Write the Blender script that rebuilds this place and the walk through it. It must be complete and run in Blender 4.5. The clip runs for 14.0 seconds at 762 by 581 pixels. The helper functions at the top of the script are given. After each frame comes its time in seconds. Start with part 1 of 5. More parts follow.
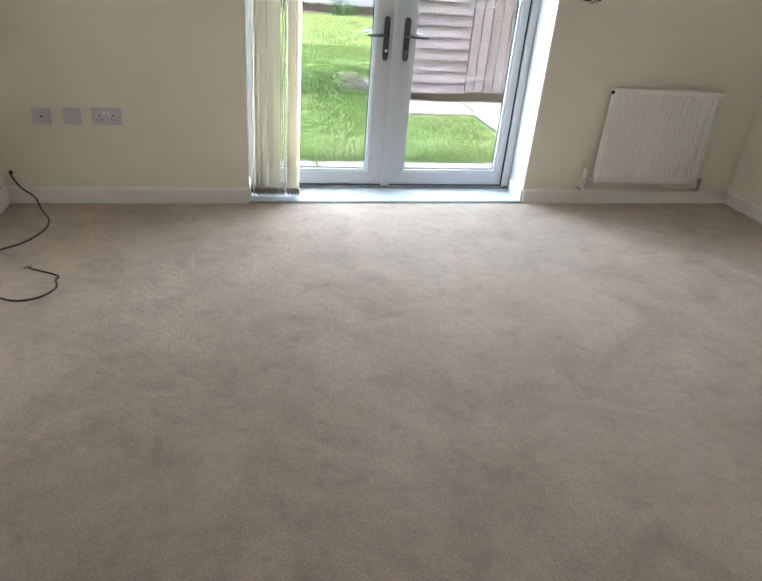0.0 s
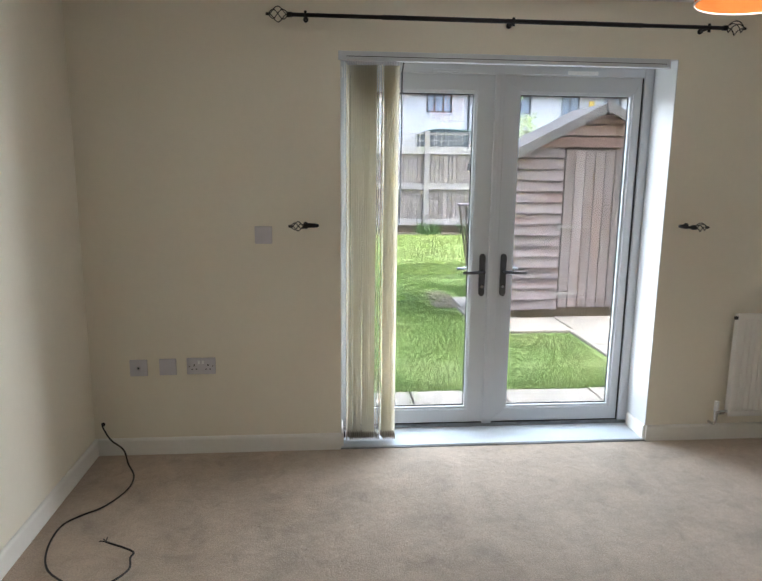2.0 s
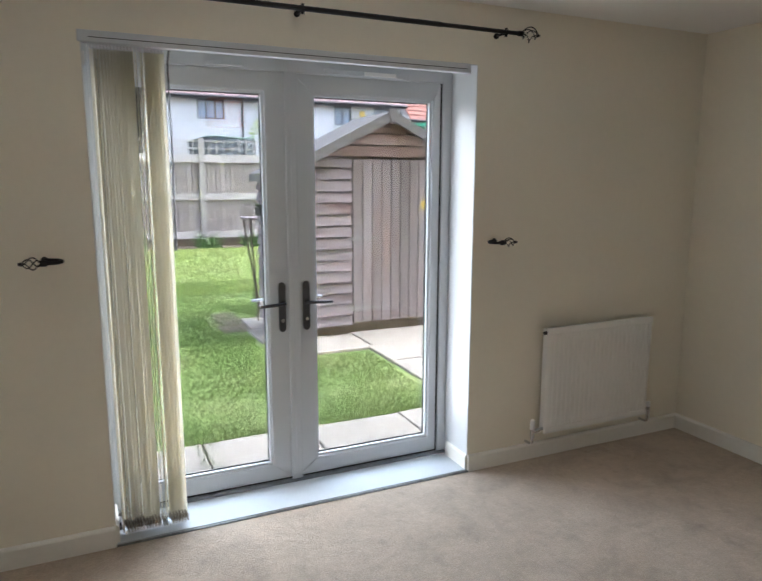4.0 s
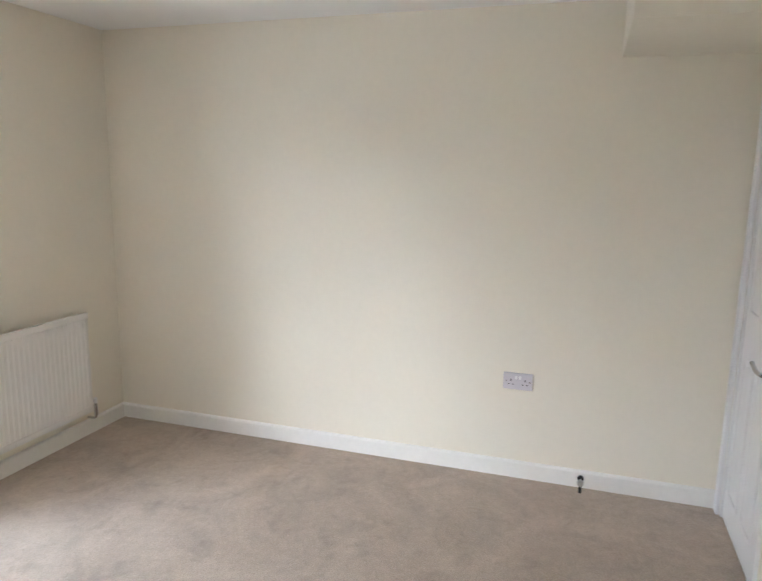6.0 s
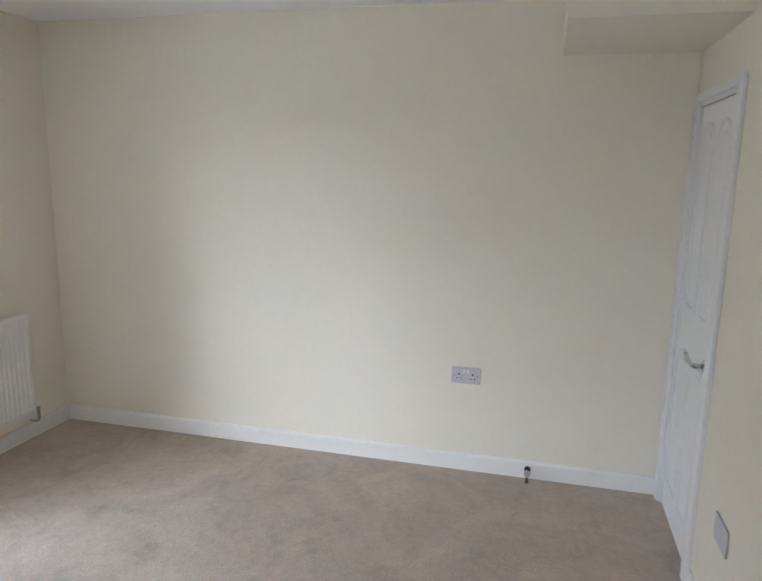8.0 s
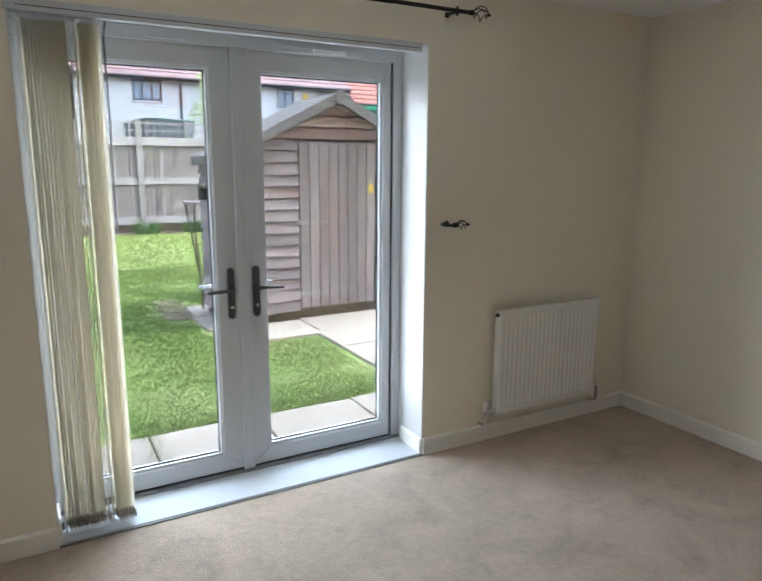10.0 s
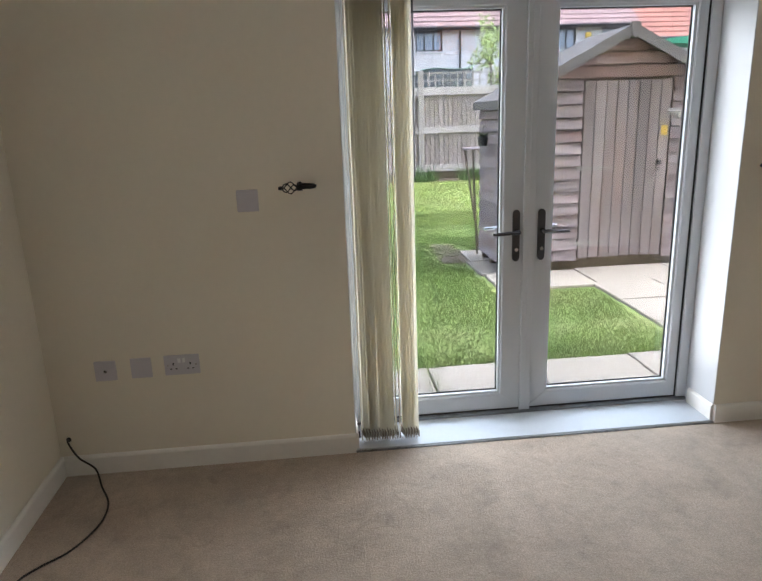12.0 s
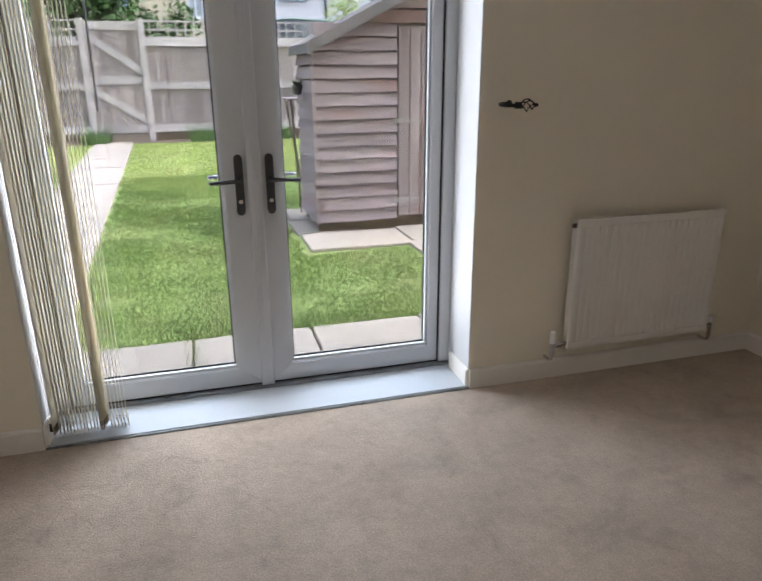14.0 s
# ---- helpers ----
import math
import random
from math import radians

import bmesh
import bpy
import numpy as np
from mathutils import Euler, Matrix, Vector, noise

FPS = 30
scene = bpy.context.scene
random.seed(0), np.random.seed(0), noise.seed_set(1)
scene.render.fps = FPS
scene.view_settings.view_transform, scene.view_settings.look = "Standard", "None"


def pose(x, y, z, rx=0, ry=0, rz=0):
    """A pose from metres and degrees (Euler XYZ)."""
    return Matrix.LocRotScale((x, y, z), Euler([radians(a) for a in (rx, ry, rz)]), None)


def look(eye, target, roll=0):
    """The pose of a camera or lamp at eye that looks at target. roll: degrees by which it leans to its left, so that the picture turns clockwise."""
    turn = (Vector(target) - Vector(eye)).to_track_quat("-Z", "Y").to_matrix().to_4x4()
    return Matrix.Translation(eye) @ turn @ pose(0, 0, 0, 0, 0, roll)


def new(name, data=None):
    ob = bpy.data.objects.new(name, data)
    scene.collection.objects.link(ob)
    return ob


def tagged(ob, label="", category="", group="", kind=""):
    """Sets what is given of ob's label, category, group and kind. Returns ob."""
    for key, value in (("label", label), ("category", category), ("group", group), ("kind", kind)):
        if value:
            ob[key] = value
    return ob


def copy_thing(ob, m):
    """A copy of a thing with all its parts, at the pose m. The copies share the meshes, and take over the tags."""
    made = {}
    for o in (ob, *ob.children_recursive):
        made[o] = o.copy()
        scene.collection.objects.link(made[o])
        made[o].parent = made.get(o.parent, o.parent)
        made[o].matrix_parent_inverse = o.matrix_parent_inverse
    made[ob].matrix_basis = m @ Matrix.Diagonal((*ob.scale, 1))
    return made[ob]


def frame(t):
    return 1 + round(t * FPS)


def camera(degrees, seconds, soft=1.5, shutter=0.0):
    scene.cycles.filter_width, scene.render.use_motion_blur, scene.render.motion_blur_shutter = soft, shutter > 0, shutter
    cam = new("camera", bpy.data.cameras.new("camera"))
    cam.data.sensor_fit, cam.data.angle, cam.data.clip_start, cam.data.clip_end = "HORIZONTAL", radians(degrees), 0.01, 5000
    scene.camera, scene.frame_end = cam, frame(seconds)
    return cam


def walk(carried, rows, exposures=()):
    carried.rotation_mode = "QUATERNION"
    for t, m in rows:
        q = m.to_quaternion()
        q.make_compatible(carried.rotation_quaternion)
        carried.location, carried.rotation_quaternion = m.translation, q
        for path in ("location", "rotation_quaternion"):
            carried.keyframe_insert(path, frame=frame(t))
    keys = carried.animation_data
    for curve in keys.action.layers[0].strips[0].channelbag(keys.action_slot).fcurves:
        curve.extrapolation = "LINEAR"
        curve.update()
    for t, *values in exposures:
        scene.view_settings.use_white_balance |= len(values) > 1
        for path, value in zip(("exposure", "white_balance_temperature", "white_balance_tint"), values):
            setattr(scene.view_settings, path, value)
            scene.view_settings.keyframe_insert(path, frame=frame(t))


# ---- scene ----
cam = camera(61.5, 14.0, 1.5, 0.2)
PATH = [
    (0, (-0.065, -3.695, 1.396), (0.364, -1.981, 0.457), 5.0),
    (0.5, (-0.077, -3.7, 1.45), (0.297, -1.881, 0.708), 3.3),
    (1, (-0.112, -3.668, 1.491), (0.217, -1.779, 0.922), 2.0),
    (1.5, (-0.101, -3.558, 1.502), (0.151, -1.626, 1.051), 0.9),
    (2, (-0.082, -3.341, 1.522), (0.092, -1.383, 1.152), 0.6),
    (2.2, (-0.073, -3.266, 1.524), (0.075, -1.303, 1.172), 0.6),
    (4.3, (0.011, -2.739, 1.553), (1.02, -1.047, 1.21), 0.2),
    (4.5, (0.034, -2.737, 1.552), (1.175, -1.132, 1.204), 0.3),
    (5, (0.089, -2.77, 1.552), (1.542, -1.441, 1.2), 0.6),
    (5.5, (0.093, -2.781, 1.554), (1.805, -1.81, 1.199), 1.0),
    (6, (0.035, -2.791, 1.585), (1.909, -2.192, 1.224), 1.0),
    (6.5, (0.025, -2.834, 1.589), (1.962, -2.493, 1.227), 1.0),
    (7, (0.045, -2.897, 1.614), (1.993, -2.657, 1.234), 0.8),
    (7.2, (0.046, -2.898, 1.619), (1.996, -2.674, 1.235), 0.8),
    (9.3, (0.074, -2.739, 1.541), (1.477, -1.363, 1.166), 0.9),
    (9.5, (0.049, -2.726, 1.537), (1.33, -1.237, 1.16), 0.7),
    (10, (-0.023, -2.696, 1.536), (0.941, -0.987, 1.149), 0.3),
    (10.5, (-0.077, -2.69, 1.544), (0.565, -0.839, 1.142), -0.2),
    (11, (-0.115, -2.691, 1.538), (0.255, -0.771, 1.118), -0.6),
    (11.5, (-0.139, -2.694, 1.529), (0.071, -0.759, 1.07), -1.2),
    (12, (-0.114, -2.689, 1.506), (0.069, -0.768, 0.979), -2.0),
    (12.5, (0.012, -2.679, 1.44), (0.316, -0.815, 0.782), -3.1),
    (13, (0.245, -2.673, 1.4), (0.869, -0.938, 0.625), -2.0),
    (13.5, (0.473, -2.548, 1.381), (1.215, -0.827, 0.683), 0.5),
    (14, (0.659, -2.415, 1.364), (1.176, -0.594, 0.718), -0.4),
]
walk(cam, [(t, look(eye, target, roll)) for t, eye, target, roll in PATH],
     [(0, 4.9, 5500, 7), (1, 4.7, 5500, 7), (1.5, 4.65, 5600, 7), (2, 4.5, 5700, 8), (4.5, 4.3, 5700, 10), (5, 4.5, 5800, 12), (5.5, 4.95, 5650, 11), (6, 5.4, 5500, 11),
      (6.5, 5.5, 5200, 10), (7.2, 5.45, 5200, 11), (9.5, 4.4, 5500, 7), (10, 4.3, 5600, 7), (11, 4.3, 5600, 8), (12, 4.15, 5850, 11), (13, 4.3, 5800, 12), (14, 4.05, 5900, 13)])

# ---- light ----
SUN_EL, SUN_AZ = 55.0, 100.0          # degrees above the horizon; clockwise from +y
world = bpy.data.worlds.new("sky")
scene.world = world
world.use_nodes = True
wn = world.node_tree.nodes
sky = wn.new("ShaderNodeTexSky")
sky.sky_type = 'NISHITA'
sky.sun_disc = False
sky.sun_elevation, sky.sun_rotation = radians(SUN_EL), radians(SUN_AZ)
sky.air_density, sky.dust_density, sky.ozone_density = 1.0, 4.0, 1.0
wn["Background"].inputs["Strength"].default_value = 0.15
haze = wn.new("ShaderNodeHueSaturation")          # thin even cloud takes most of the blue out
haze.inputs["Saturation"].default_value = 0.5
world.node_tree.links.new(sky.outputs[0], haze.inputs["Color"])
world.node_tree.links.new(haze.outputs[0], wn["Background"].inputs["Color"])

sun_data = bpy.data.lights.new("sun", 'SUN')
sun_data.energy, sun_data.angle, sun_data.color = 0.15, radians(12), (1.0, 0.95, 0.86)
sun = new("sun", sun_data)
sd = Vector((math.sin(radians(SUN_AZ)) * math.cos(radians(SUN_EL)), math.cos(radians(SUN_AZ)) * math.cos(radians(SUN_EL)), math.sin(radians(SUN_EL))))
sun.matrix_world = look(sd * 40, (0, 0, 0))

bulb_data = bpy.data.lights.new("bulb_light", 'POINT')
bulb_data.energy, bulb_data.color, bulb_data.shadow_soft_size = 0.3, (1.0, 0.78, 0.56), 0.03
day_data = bpy.data.lights.new("door_fill_lamp", 'AREA')   # added area lamp for the sky above the garden doors, lifts the room
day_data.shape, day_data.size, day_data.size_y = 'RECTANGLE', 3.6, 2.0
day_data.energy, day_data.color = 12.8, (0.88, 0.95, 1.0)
day = new("door_fill_lamp", day_data)
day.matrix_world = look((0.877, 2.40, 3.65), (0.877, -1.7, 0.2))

low_data = bpy.data.lights.new("low_fill_lamp", 'AREA')   # added fill lamp below the sight line, for daylight bounced off the paving
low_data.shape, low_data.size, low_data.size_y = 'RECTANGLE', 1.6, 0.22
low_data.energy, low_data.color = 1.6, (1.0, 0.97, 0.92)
low = new("low_fill_lamp", low_data)
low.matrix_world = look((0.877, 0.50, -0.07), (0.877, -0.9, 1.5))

# added area lamps for side sky, slanting through the doors on the side walls
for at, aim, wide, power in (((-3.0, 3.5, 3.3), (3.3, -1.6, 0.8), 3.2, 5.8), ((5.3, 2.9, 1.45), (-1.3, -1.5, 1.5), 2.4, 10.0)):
    side_data = bpy.data.lights.new("side_fill_lamp", 'AREA')
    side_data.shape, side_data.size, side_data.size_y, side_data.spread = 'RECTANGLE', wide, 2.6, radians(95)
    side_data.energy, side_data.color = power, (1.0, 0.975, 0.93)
    new("side_fill_lamp", side_data).matrix_world = look(at, aim)

bulb = new("bulb_light", bulb_data)
bulb.location = (0.99, -1.75, 2.03)

# ---- materials ----


def mat(name, base, rough=0.6, metal=0.0, big=0.0, big_scale=1.5, small=0.0, small_scale=60.0, bump=0.0, bump_scale=200.0,
        rand=0.0, dark=None, dark_amt=0.0, dark_scale=2.0, stretch=(1, 1, 1), spec=None, trans=0.0, sheen=0.0):
    """A surface: base colour varied at a large and a small scale, patches of a second colour, and fine relief."""
    m = bpy.data.materials.new(name)
    m.use_nodes = True
    nt = m.node_tree
    n, l = nt.nodes, nt.links
    p = n["Principled BSDF"]
    p.inputs["Roughness"].default_value = rough
    p.inputs["Metallic"].default_value = metal
    if spec is not None:
        p.inputs["Specular IOR Level"].default_value = spec
    if trans:
        p.inputs["Transmission Weight"].default_value = trans
    if sheen:
        p.inputs["Sheen Weight"].default_value = sheen
        p.inputs["Sheen Roughness"].default_value = 0.6
    geo = n.new("ShaderNodeNewGeometry")
    mp = n.new("ShaderNodeMapping")
    mp.inputs["Scale"].default_value = stretch
    l.new(geo.outputs["Position"], mp.inputs["Vector"])

    def noise_tex(scale, detail=4.0, rough_n=0.6):
        t = n.new("ShaderNodeTexNoise")
        t.inputs["Scale"].default_value = scale
        t.inputs["Detail"].default_value = detail
        t.inputs["Roughness"].default_value = rough_n
        l.new(mp.outputs[0], t.inputs["Vector"])
        return t.outputs["Fac"]

    def ramp(sock, a, b, lo, hi):
        r = n.new("ShaderNodeMapRange")
        r.inputs["From Min"].default_value, r.inputs["From Max"].default_value = a, b
        r.inputs["To Min"].default_value, r.inputs["To Max"].default_value = lo, hi
        l.new(sock, r.inputs["Value"])
        return r.outputs["Result"]

    col = n.new("ShaderNodeRGB")
    col.outputs[0].default_value = (*base, 1)
    out = col.outputs[0]
    if dark is not None:
        mx = n.new("ShaderNodeMix")
        mx.data_type = 'RGBA'
        l.new(ramp(noise_tex(dark_scale, 5.0, 0.65), 0.48, 0.68, 0.0, dark_amt), mx.inputs["Factor"])
        l.new(out, mx.inputs["A"])
        mx.inputs["B"].default_value = (*dark, 1)
        out = mx.outputs["Result"]
    val = None
    for amount, scale, det in ((big, big_scale, 3.0), (small, small_scale, 6.0)):
        if amount:
            f = ramp(noise_tex(scale, det), 0.3, 0.7, 1 - amount, 1 + amount)
            if val is None:
                val = f
            else:
                mu = n.new("ShaderNodeMath")
                mu.operation = 'MULTIPLY'
                l.new(val, mu.inputs[0])
                l.new(f, mu.inputs[1])
                val = mu.outputs[0]
    if rand:
        oi = n.new("ShaderNodeObjectInfo")
        f = ramp(oi.outputs["Random"], 0, 1, 1 - rand, 1 + rand)
        if val is None:
            val = f
        else:
            mu = n.new("ShaderNodeMath")
            mu.operation = 'MULTIPLY'
            l.new(val, mu.inputs[0])
            l.new(f, mu.inputs[1])
            val = mu.outputs[0]
    if val is not None:
        hs = n.new("ShaderNodeHueSaturation")
        l.new(val, hs.inputs["Value"])
        l.new(out, hs.inputs["Color"])
        out = hs.outputs["Color"]
    l.new(out, p.inputs["Base Color"])
    if bump:
        b = n.new("ShaderNodeBump")
        b.inputs["Strength"].default_value = bump
        b.inputs["Distance"].default_value = 0.01
        l.new(noise_tex(bump_scale, 6.0), b.inputs["Height"])
        l.new(b.outputs["Normal"], p.inputs["Normal"])
    return m


def fabric(name, col, through_col, mix, rough=0.8):
    """Cloth that lets some light through."""
    m = mat(name, col, rough, big=0.04, big_scale=3, small=0.05, small_scale=80, bump=0.1, bump_scale=300)
    n, l = m.node_tree.nodes, m.node_tree.links
    t = n.new("ShaderNodeBsdfTranslucent")
    t.inputs["Color"].default_value = (*through_col, 1)
    mx = n.new("ShaderNodeMixShader")
    mx.inputs[0].default_value = mix
    l.new(n["Principled BSDF"].outputs[0], mx.inputs[1])
    l.new(t.outputs[0], mx.inputs[2])
    l.new(mx.outputs[0], n["Material Output"].inputs["Surface"])
    return m


M_WALL = mat("cream_paint", (0.84, 0.785, 0.66), 0.75, big=0.02, big_scale=1.2, small=0.012, small_scale=30, bump=0.05, bump_scale=180)
M_CEIL = mat("ceiling_paint", (0.87, 0.855, 0.82), 0.85, big=0.015, big_scale=1.0, bump=0.05, bump_scale=150)
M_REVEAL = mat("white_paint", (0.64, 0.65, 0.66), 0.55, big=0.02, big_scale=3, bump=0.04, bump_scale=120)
M_SKIRT = mat("skirting_paint", (0.84, 0.82, 0.77), 0.4, big=0.02, big_scale=3, small=0.02, small_scale=40, bump=0.03)
M_GLOSS = mat("gloss_paint", (0.83, 0.82, 0.81), 0.32, big=0.012, big_scale=4, bump=0.02, bump_scale=90)
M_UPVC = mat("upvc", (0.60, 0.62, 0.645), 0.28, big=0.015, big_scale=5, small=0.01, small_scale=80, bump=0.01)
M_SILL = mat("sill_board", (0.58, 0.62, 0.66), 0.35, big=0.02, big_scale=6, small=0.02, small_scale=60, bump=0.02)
M_GASKET = mat("black_rubber", (0.02, 0.02, 0.022), 0.6, big=0.1, big_scale=20)
M_ALU = mat("threshold_metal", (0.32, 0.33, 0.34), 0.4, 0.9, big=0.1, big_scale=10, dark=(0.08, 0.07, 0.06), dark_amt=0.5, dark_scale=18)
M_PLATE = mat("handle_plate", (0.085, 0.085, 0.09), 0.4, 0.5, big=0.08, big_scale=20, small=0.05, small_scale=300)
M_CHROME = mat("chrome", (0.62, 0.63, 0.65), 0.18, 1.0, big=0.05, big_scale=30)
M_DKCHROME = mat("dark_lever", (0.10, 0.10, 0.11), 0.25, 0.9, big=0.05, big_scale=30)
M_IRON = mat("black_iron", (0.012, 0.010, 0.010), 0.5, 0.4, big=0.15, big_scale=20, bump=0.05)
M_PLASTIC = mat("socket_plastic", (0.60, 0.57, 0.60), 0.4, big=0.02, big_scale=20)
M_BLACK = mat("black_hole", (0.01, 0.01, 0.01), 0.7)
M_RAD = mat("radiator_enamel", (0.80, 0.78, 0.74), 0.38, big=0.015, big_scale=4, bump=0.015)
M_CABLE = mat("black_cable", (0.012, 0.010, 0.010), 0.45, big=0.1, big_scale=30)
M_COPPER = mat("bare_copper", (0.35, 0.16, 0.08), 0.4, 0.8)
M_SHED = mat("shed_board", (0.265, 0.215, 0.215), 0.85, big=0.16, big_scale=1.6, small=0.4, small_scale=13, bump=0.3, bump_scale=60,
             rand=0.22, dark=(0.14, 0.065, 0.05), dark_amt=0.8, dark_scale=2.6, stretch=(0.35, 1, 3.2))
M_SHEDTOP = mat("sheltered_shed_board", (0.27, 0.175, 0.15), 0.85, big=0.2, big_scale=2.0, small=0.3, small_scale=11, bump=0.2, bump_scale=60,
                rand=0.15, dark=(0.28, 0.23, 0.22), dark_amt=0.8, dark_scale=2.0, stretch=(0.35, 1, 3.2))
M_SHEDV = mat("shed_door_board", (0.225, 0.185, 0.18), 0.85, big=0.12, big_scale=1.6, small=0.32, small_scale=12, bump=0.3, bump_scale=60,
              rand=0.2, dark=(0.17, 0.095, 0.07), dark_amt=0.6, dark_scale=2.2, stretch=(3.2, 1, 0.3))
M_SHEDBASE = mat("shed_bearer", (0.13, 0.095, 0.06), 0.9, big=0.2, big_scale=4, small=0.2, small_scale=14, bump=0.4, bump_scale=60)
M_FELT = mat("roof_felt", (0.165, 0.15, 0.145), 0.95, big=0.12, big_scale=2, small=0.25, small_scale=90, bump=0.5, bump_scale=200)
M_FENCE = mat("fence_board", (0.30, 0.25, 0.23), 0.9, big=0.15, big_scale=0.7, small=0.22, small_scale=7, bump=0.4, bump_scale=50,
              rand=0.2, dark=(0.17, 0.125, 0.105), dark_amt=0.6, dark_scale=1.3, stretch=(3.0, 1, 0.35))
M_RAIL = mat("fence_rail", (0.40, 0.355, 0.33), 0.9, big=0.12, big_scale=0.9, small=0.18, small_scale=9, bump=0.4, bump_scale=50, rand=0.12)
M_GALV = mat("galvanised_steel", (0.36, 0.34, 0.32), 0.55, 0.3, big=0.15, big_scale=15, small=0.1, small_scale=60)
M_YELLOW = mat("yellow_label", (0.75, 0.50, 0.05), 0.5, big=0.05, big_scale=20)
M_SLAB = mat("paving_slab", (0.36, 0.315, 0.265), 0.9, big=0.1, big_scale=1.8, small=0.12, small_scale=30, bump=0.35, bump_scale=90,
             rand=0.07, dark=(0.30, 0.26, 0.21), dark_amt=0.4, dark_scale=2.6)
M_EARTH = mat("earth", (0.125, 0.095, 0.065), 0.95, big=0.25, big_scale=1.5, small=0.3, small_scale=20, bump=0.8, bump_scale=40)
M_LAWN = mat("lawn_soil", (0.20, 0.265, 0.072), 0.95, big=0.2, big_scale=0.7, small=0.15, small_scale=50, bump=0.4, bump_scale=160,
             dark=(0.30, 0.28, 0.13), dark_amt=0.6, dark_scale=1.7)
M_GRASS = mat("grass_blade", (0.185, 0.275, 0.065), 0.6, big=0.22, big_scale=0.9, small=0.12, small_scale=14,
              dark=(0.33, 0.33, 0.13), dark_amt=0.45, dark_scale=1.6)
# lighter and yellower than the near blades
M_GRASSFAR = mat("far_grass_blade", (0.31, 0.38, 0.09), 0.6, big=0.25, big_scale=0.8, small=0.15, small_scale=20,
                 dark=(0.48, 0.43, 0.18), dark_amt=0.7, dark_scale=0.9)
M_LEAF = mat("leaf", (0.075, 0.145, 0.03), 0.6, big=0.3, big_scale=1.2, small=0.35, small_scale=12)
M_LEAFB = mat("bright_leaf", (0.20, 0.33, 0.07), 0.6, big=0.2, big_scale=1.5, small=0.3, small_scale=12)
M_LEAFY = fabric("young_leaf", (0.46, 0.56, 0.24), (0.52, 0.62, 0.26), 0.4)
M_BARK = mat("bark", (0.14, 0.10, 0.07), 0.9, big=0.2, big_scale=5, small=0.25, small_scale=25, bump=0.6, bump_scale=40)
M_RENDER = mat("white_render", (0.62, 0.62, 0.63), 0.9, big=0.05, big_scale=0.5, small=0.04, small_scale=4, bump=0.2, bump_scale=20)
M_CREAMR = mat("cream_render", (0.60, 0.52, 0.37), 0.9, big=0.05, big_scale=0.5, small=0.04, small_scale=4, bump=0.2, bump_scale=20)
M_TILE = mat("roof_tile_brown", (0.27, 0.18, 0.175), 0.85, big=0.1, big_scale=0.6, small=0.2, small_scale=3, bump=0.3, bump_scale=10)
M_TILER = mat("roof_tile_red", (0.33, 0.14, 0.105), 0.85, big=0.1, big_scale=0.6, small=0.18, small_scale=3, bump=0.3, bump_scale=10)
M_DKFRAME = mat("dark_window_frame", (0.03, 0.03, 0.035), 0.4, big=0.05, big_scale=4)
M_PANE = mat("window_pane", (0.27, 0.33, 0.42), 0.1, big=0.25, big_scale=0.7, spec=0.8)
M_GREEN = mat("green_canvas", (0.03, 0.30, 0.16), 0.7, big=0.1, big_scale=1.5, small=0.05, small_scale=20)
M_NET = mat("net_fabric", (0.24, 0.27, 0.28), 0.8, big=0.12, big_scale=2, small=0.2, small_scale=30)
M_EDGE = mat("faded_green_webbing", (0.16, 0.27, 0.22), 0.8, big=0.15, big_scale=3, small=0.1, small_scale=20)
M_TWIG = mat("twig", (0.36, 0.29, 0.20), 0.9, big=0.2, big_scale=9)


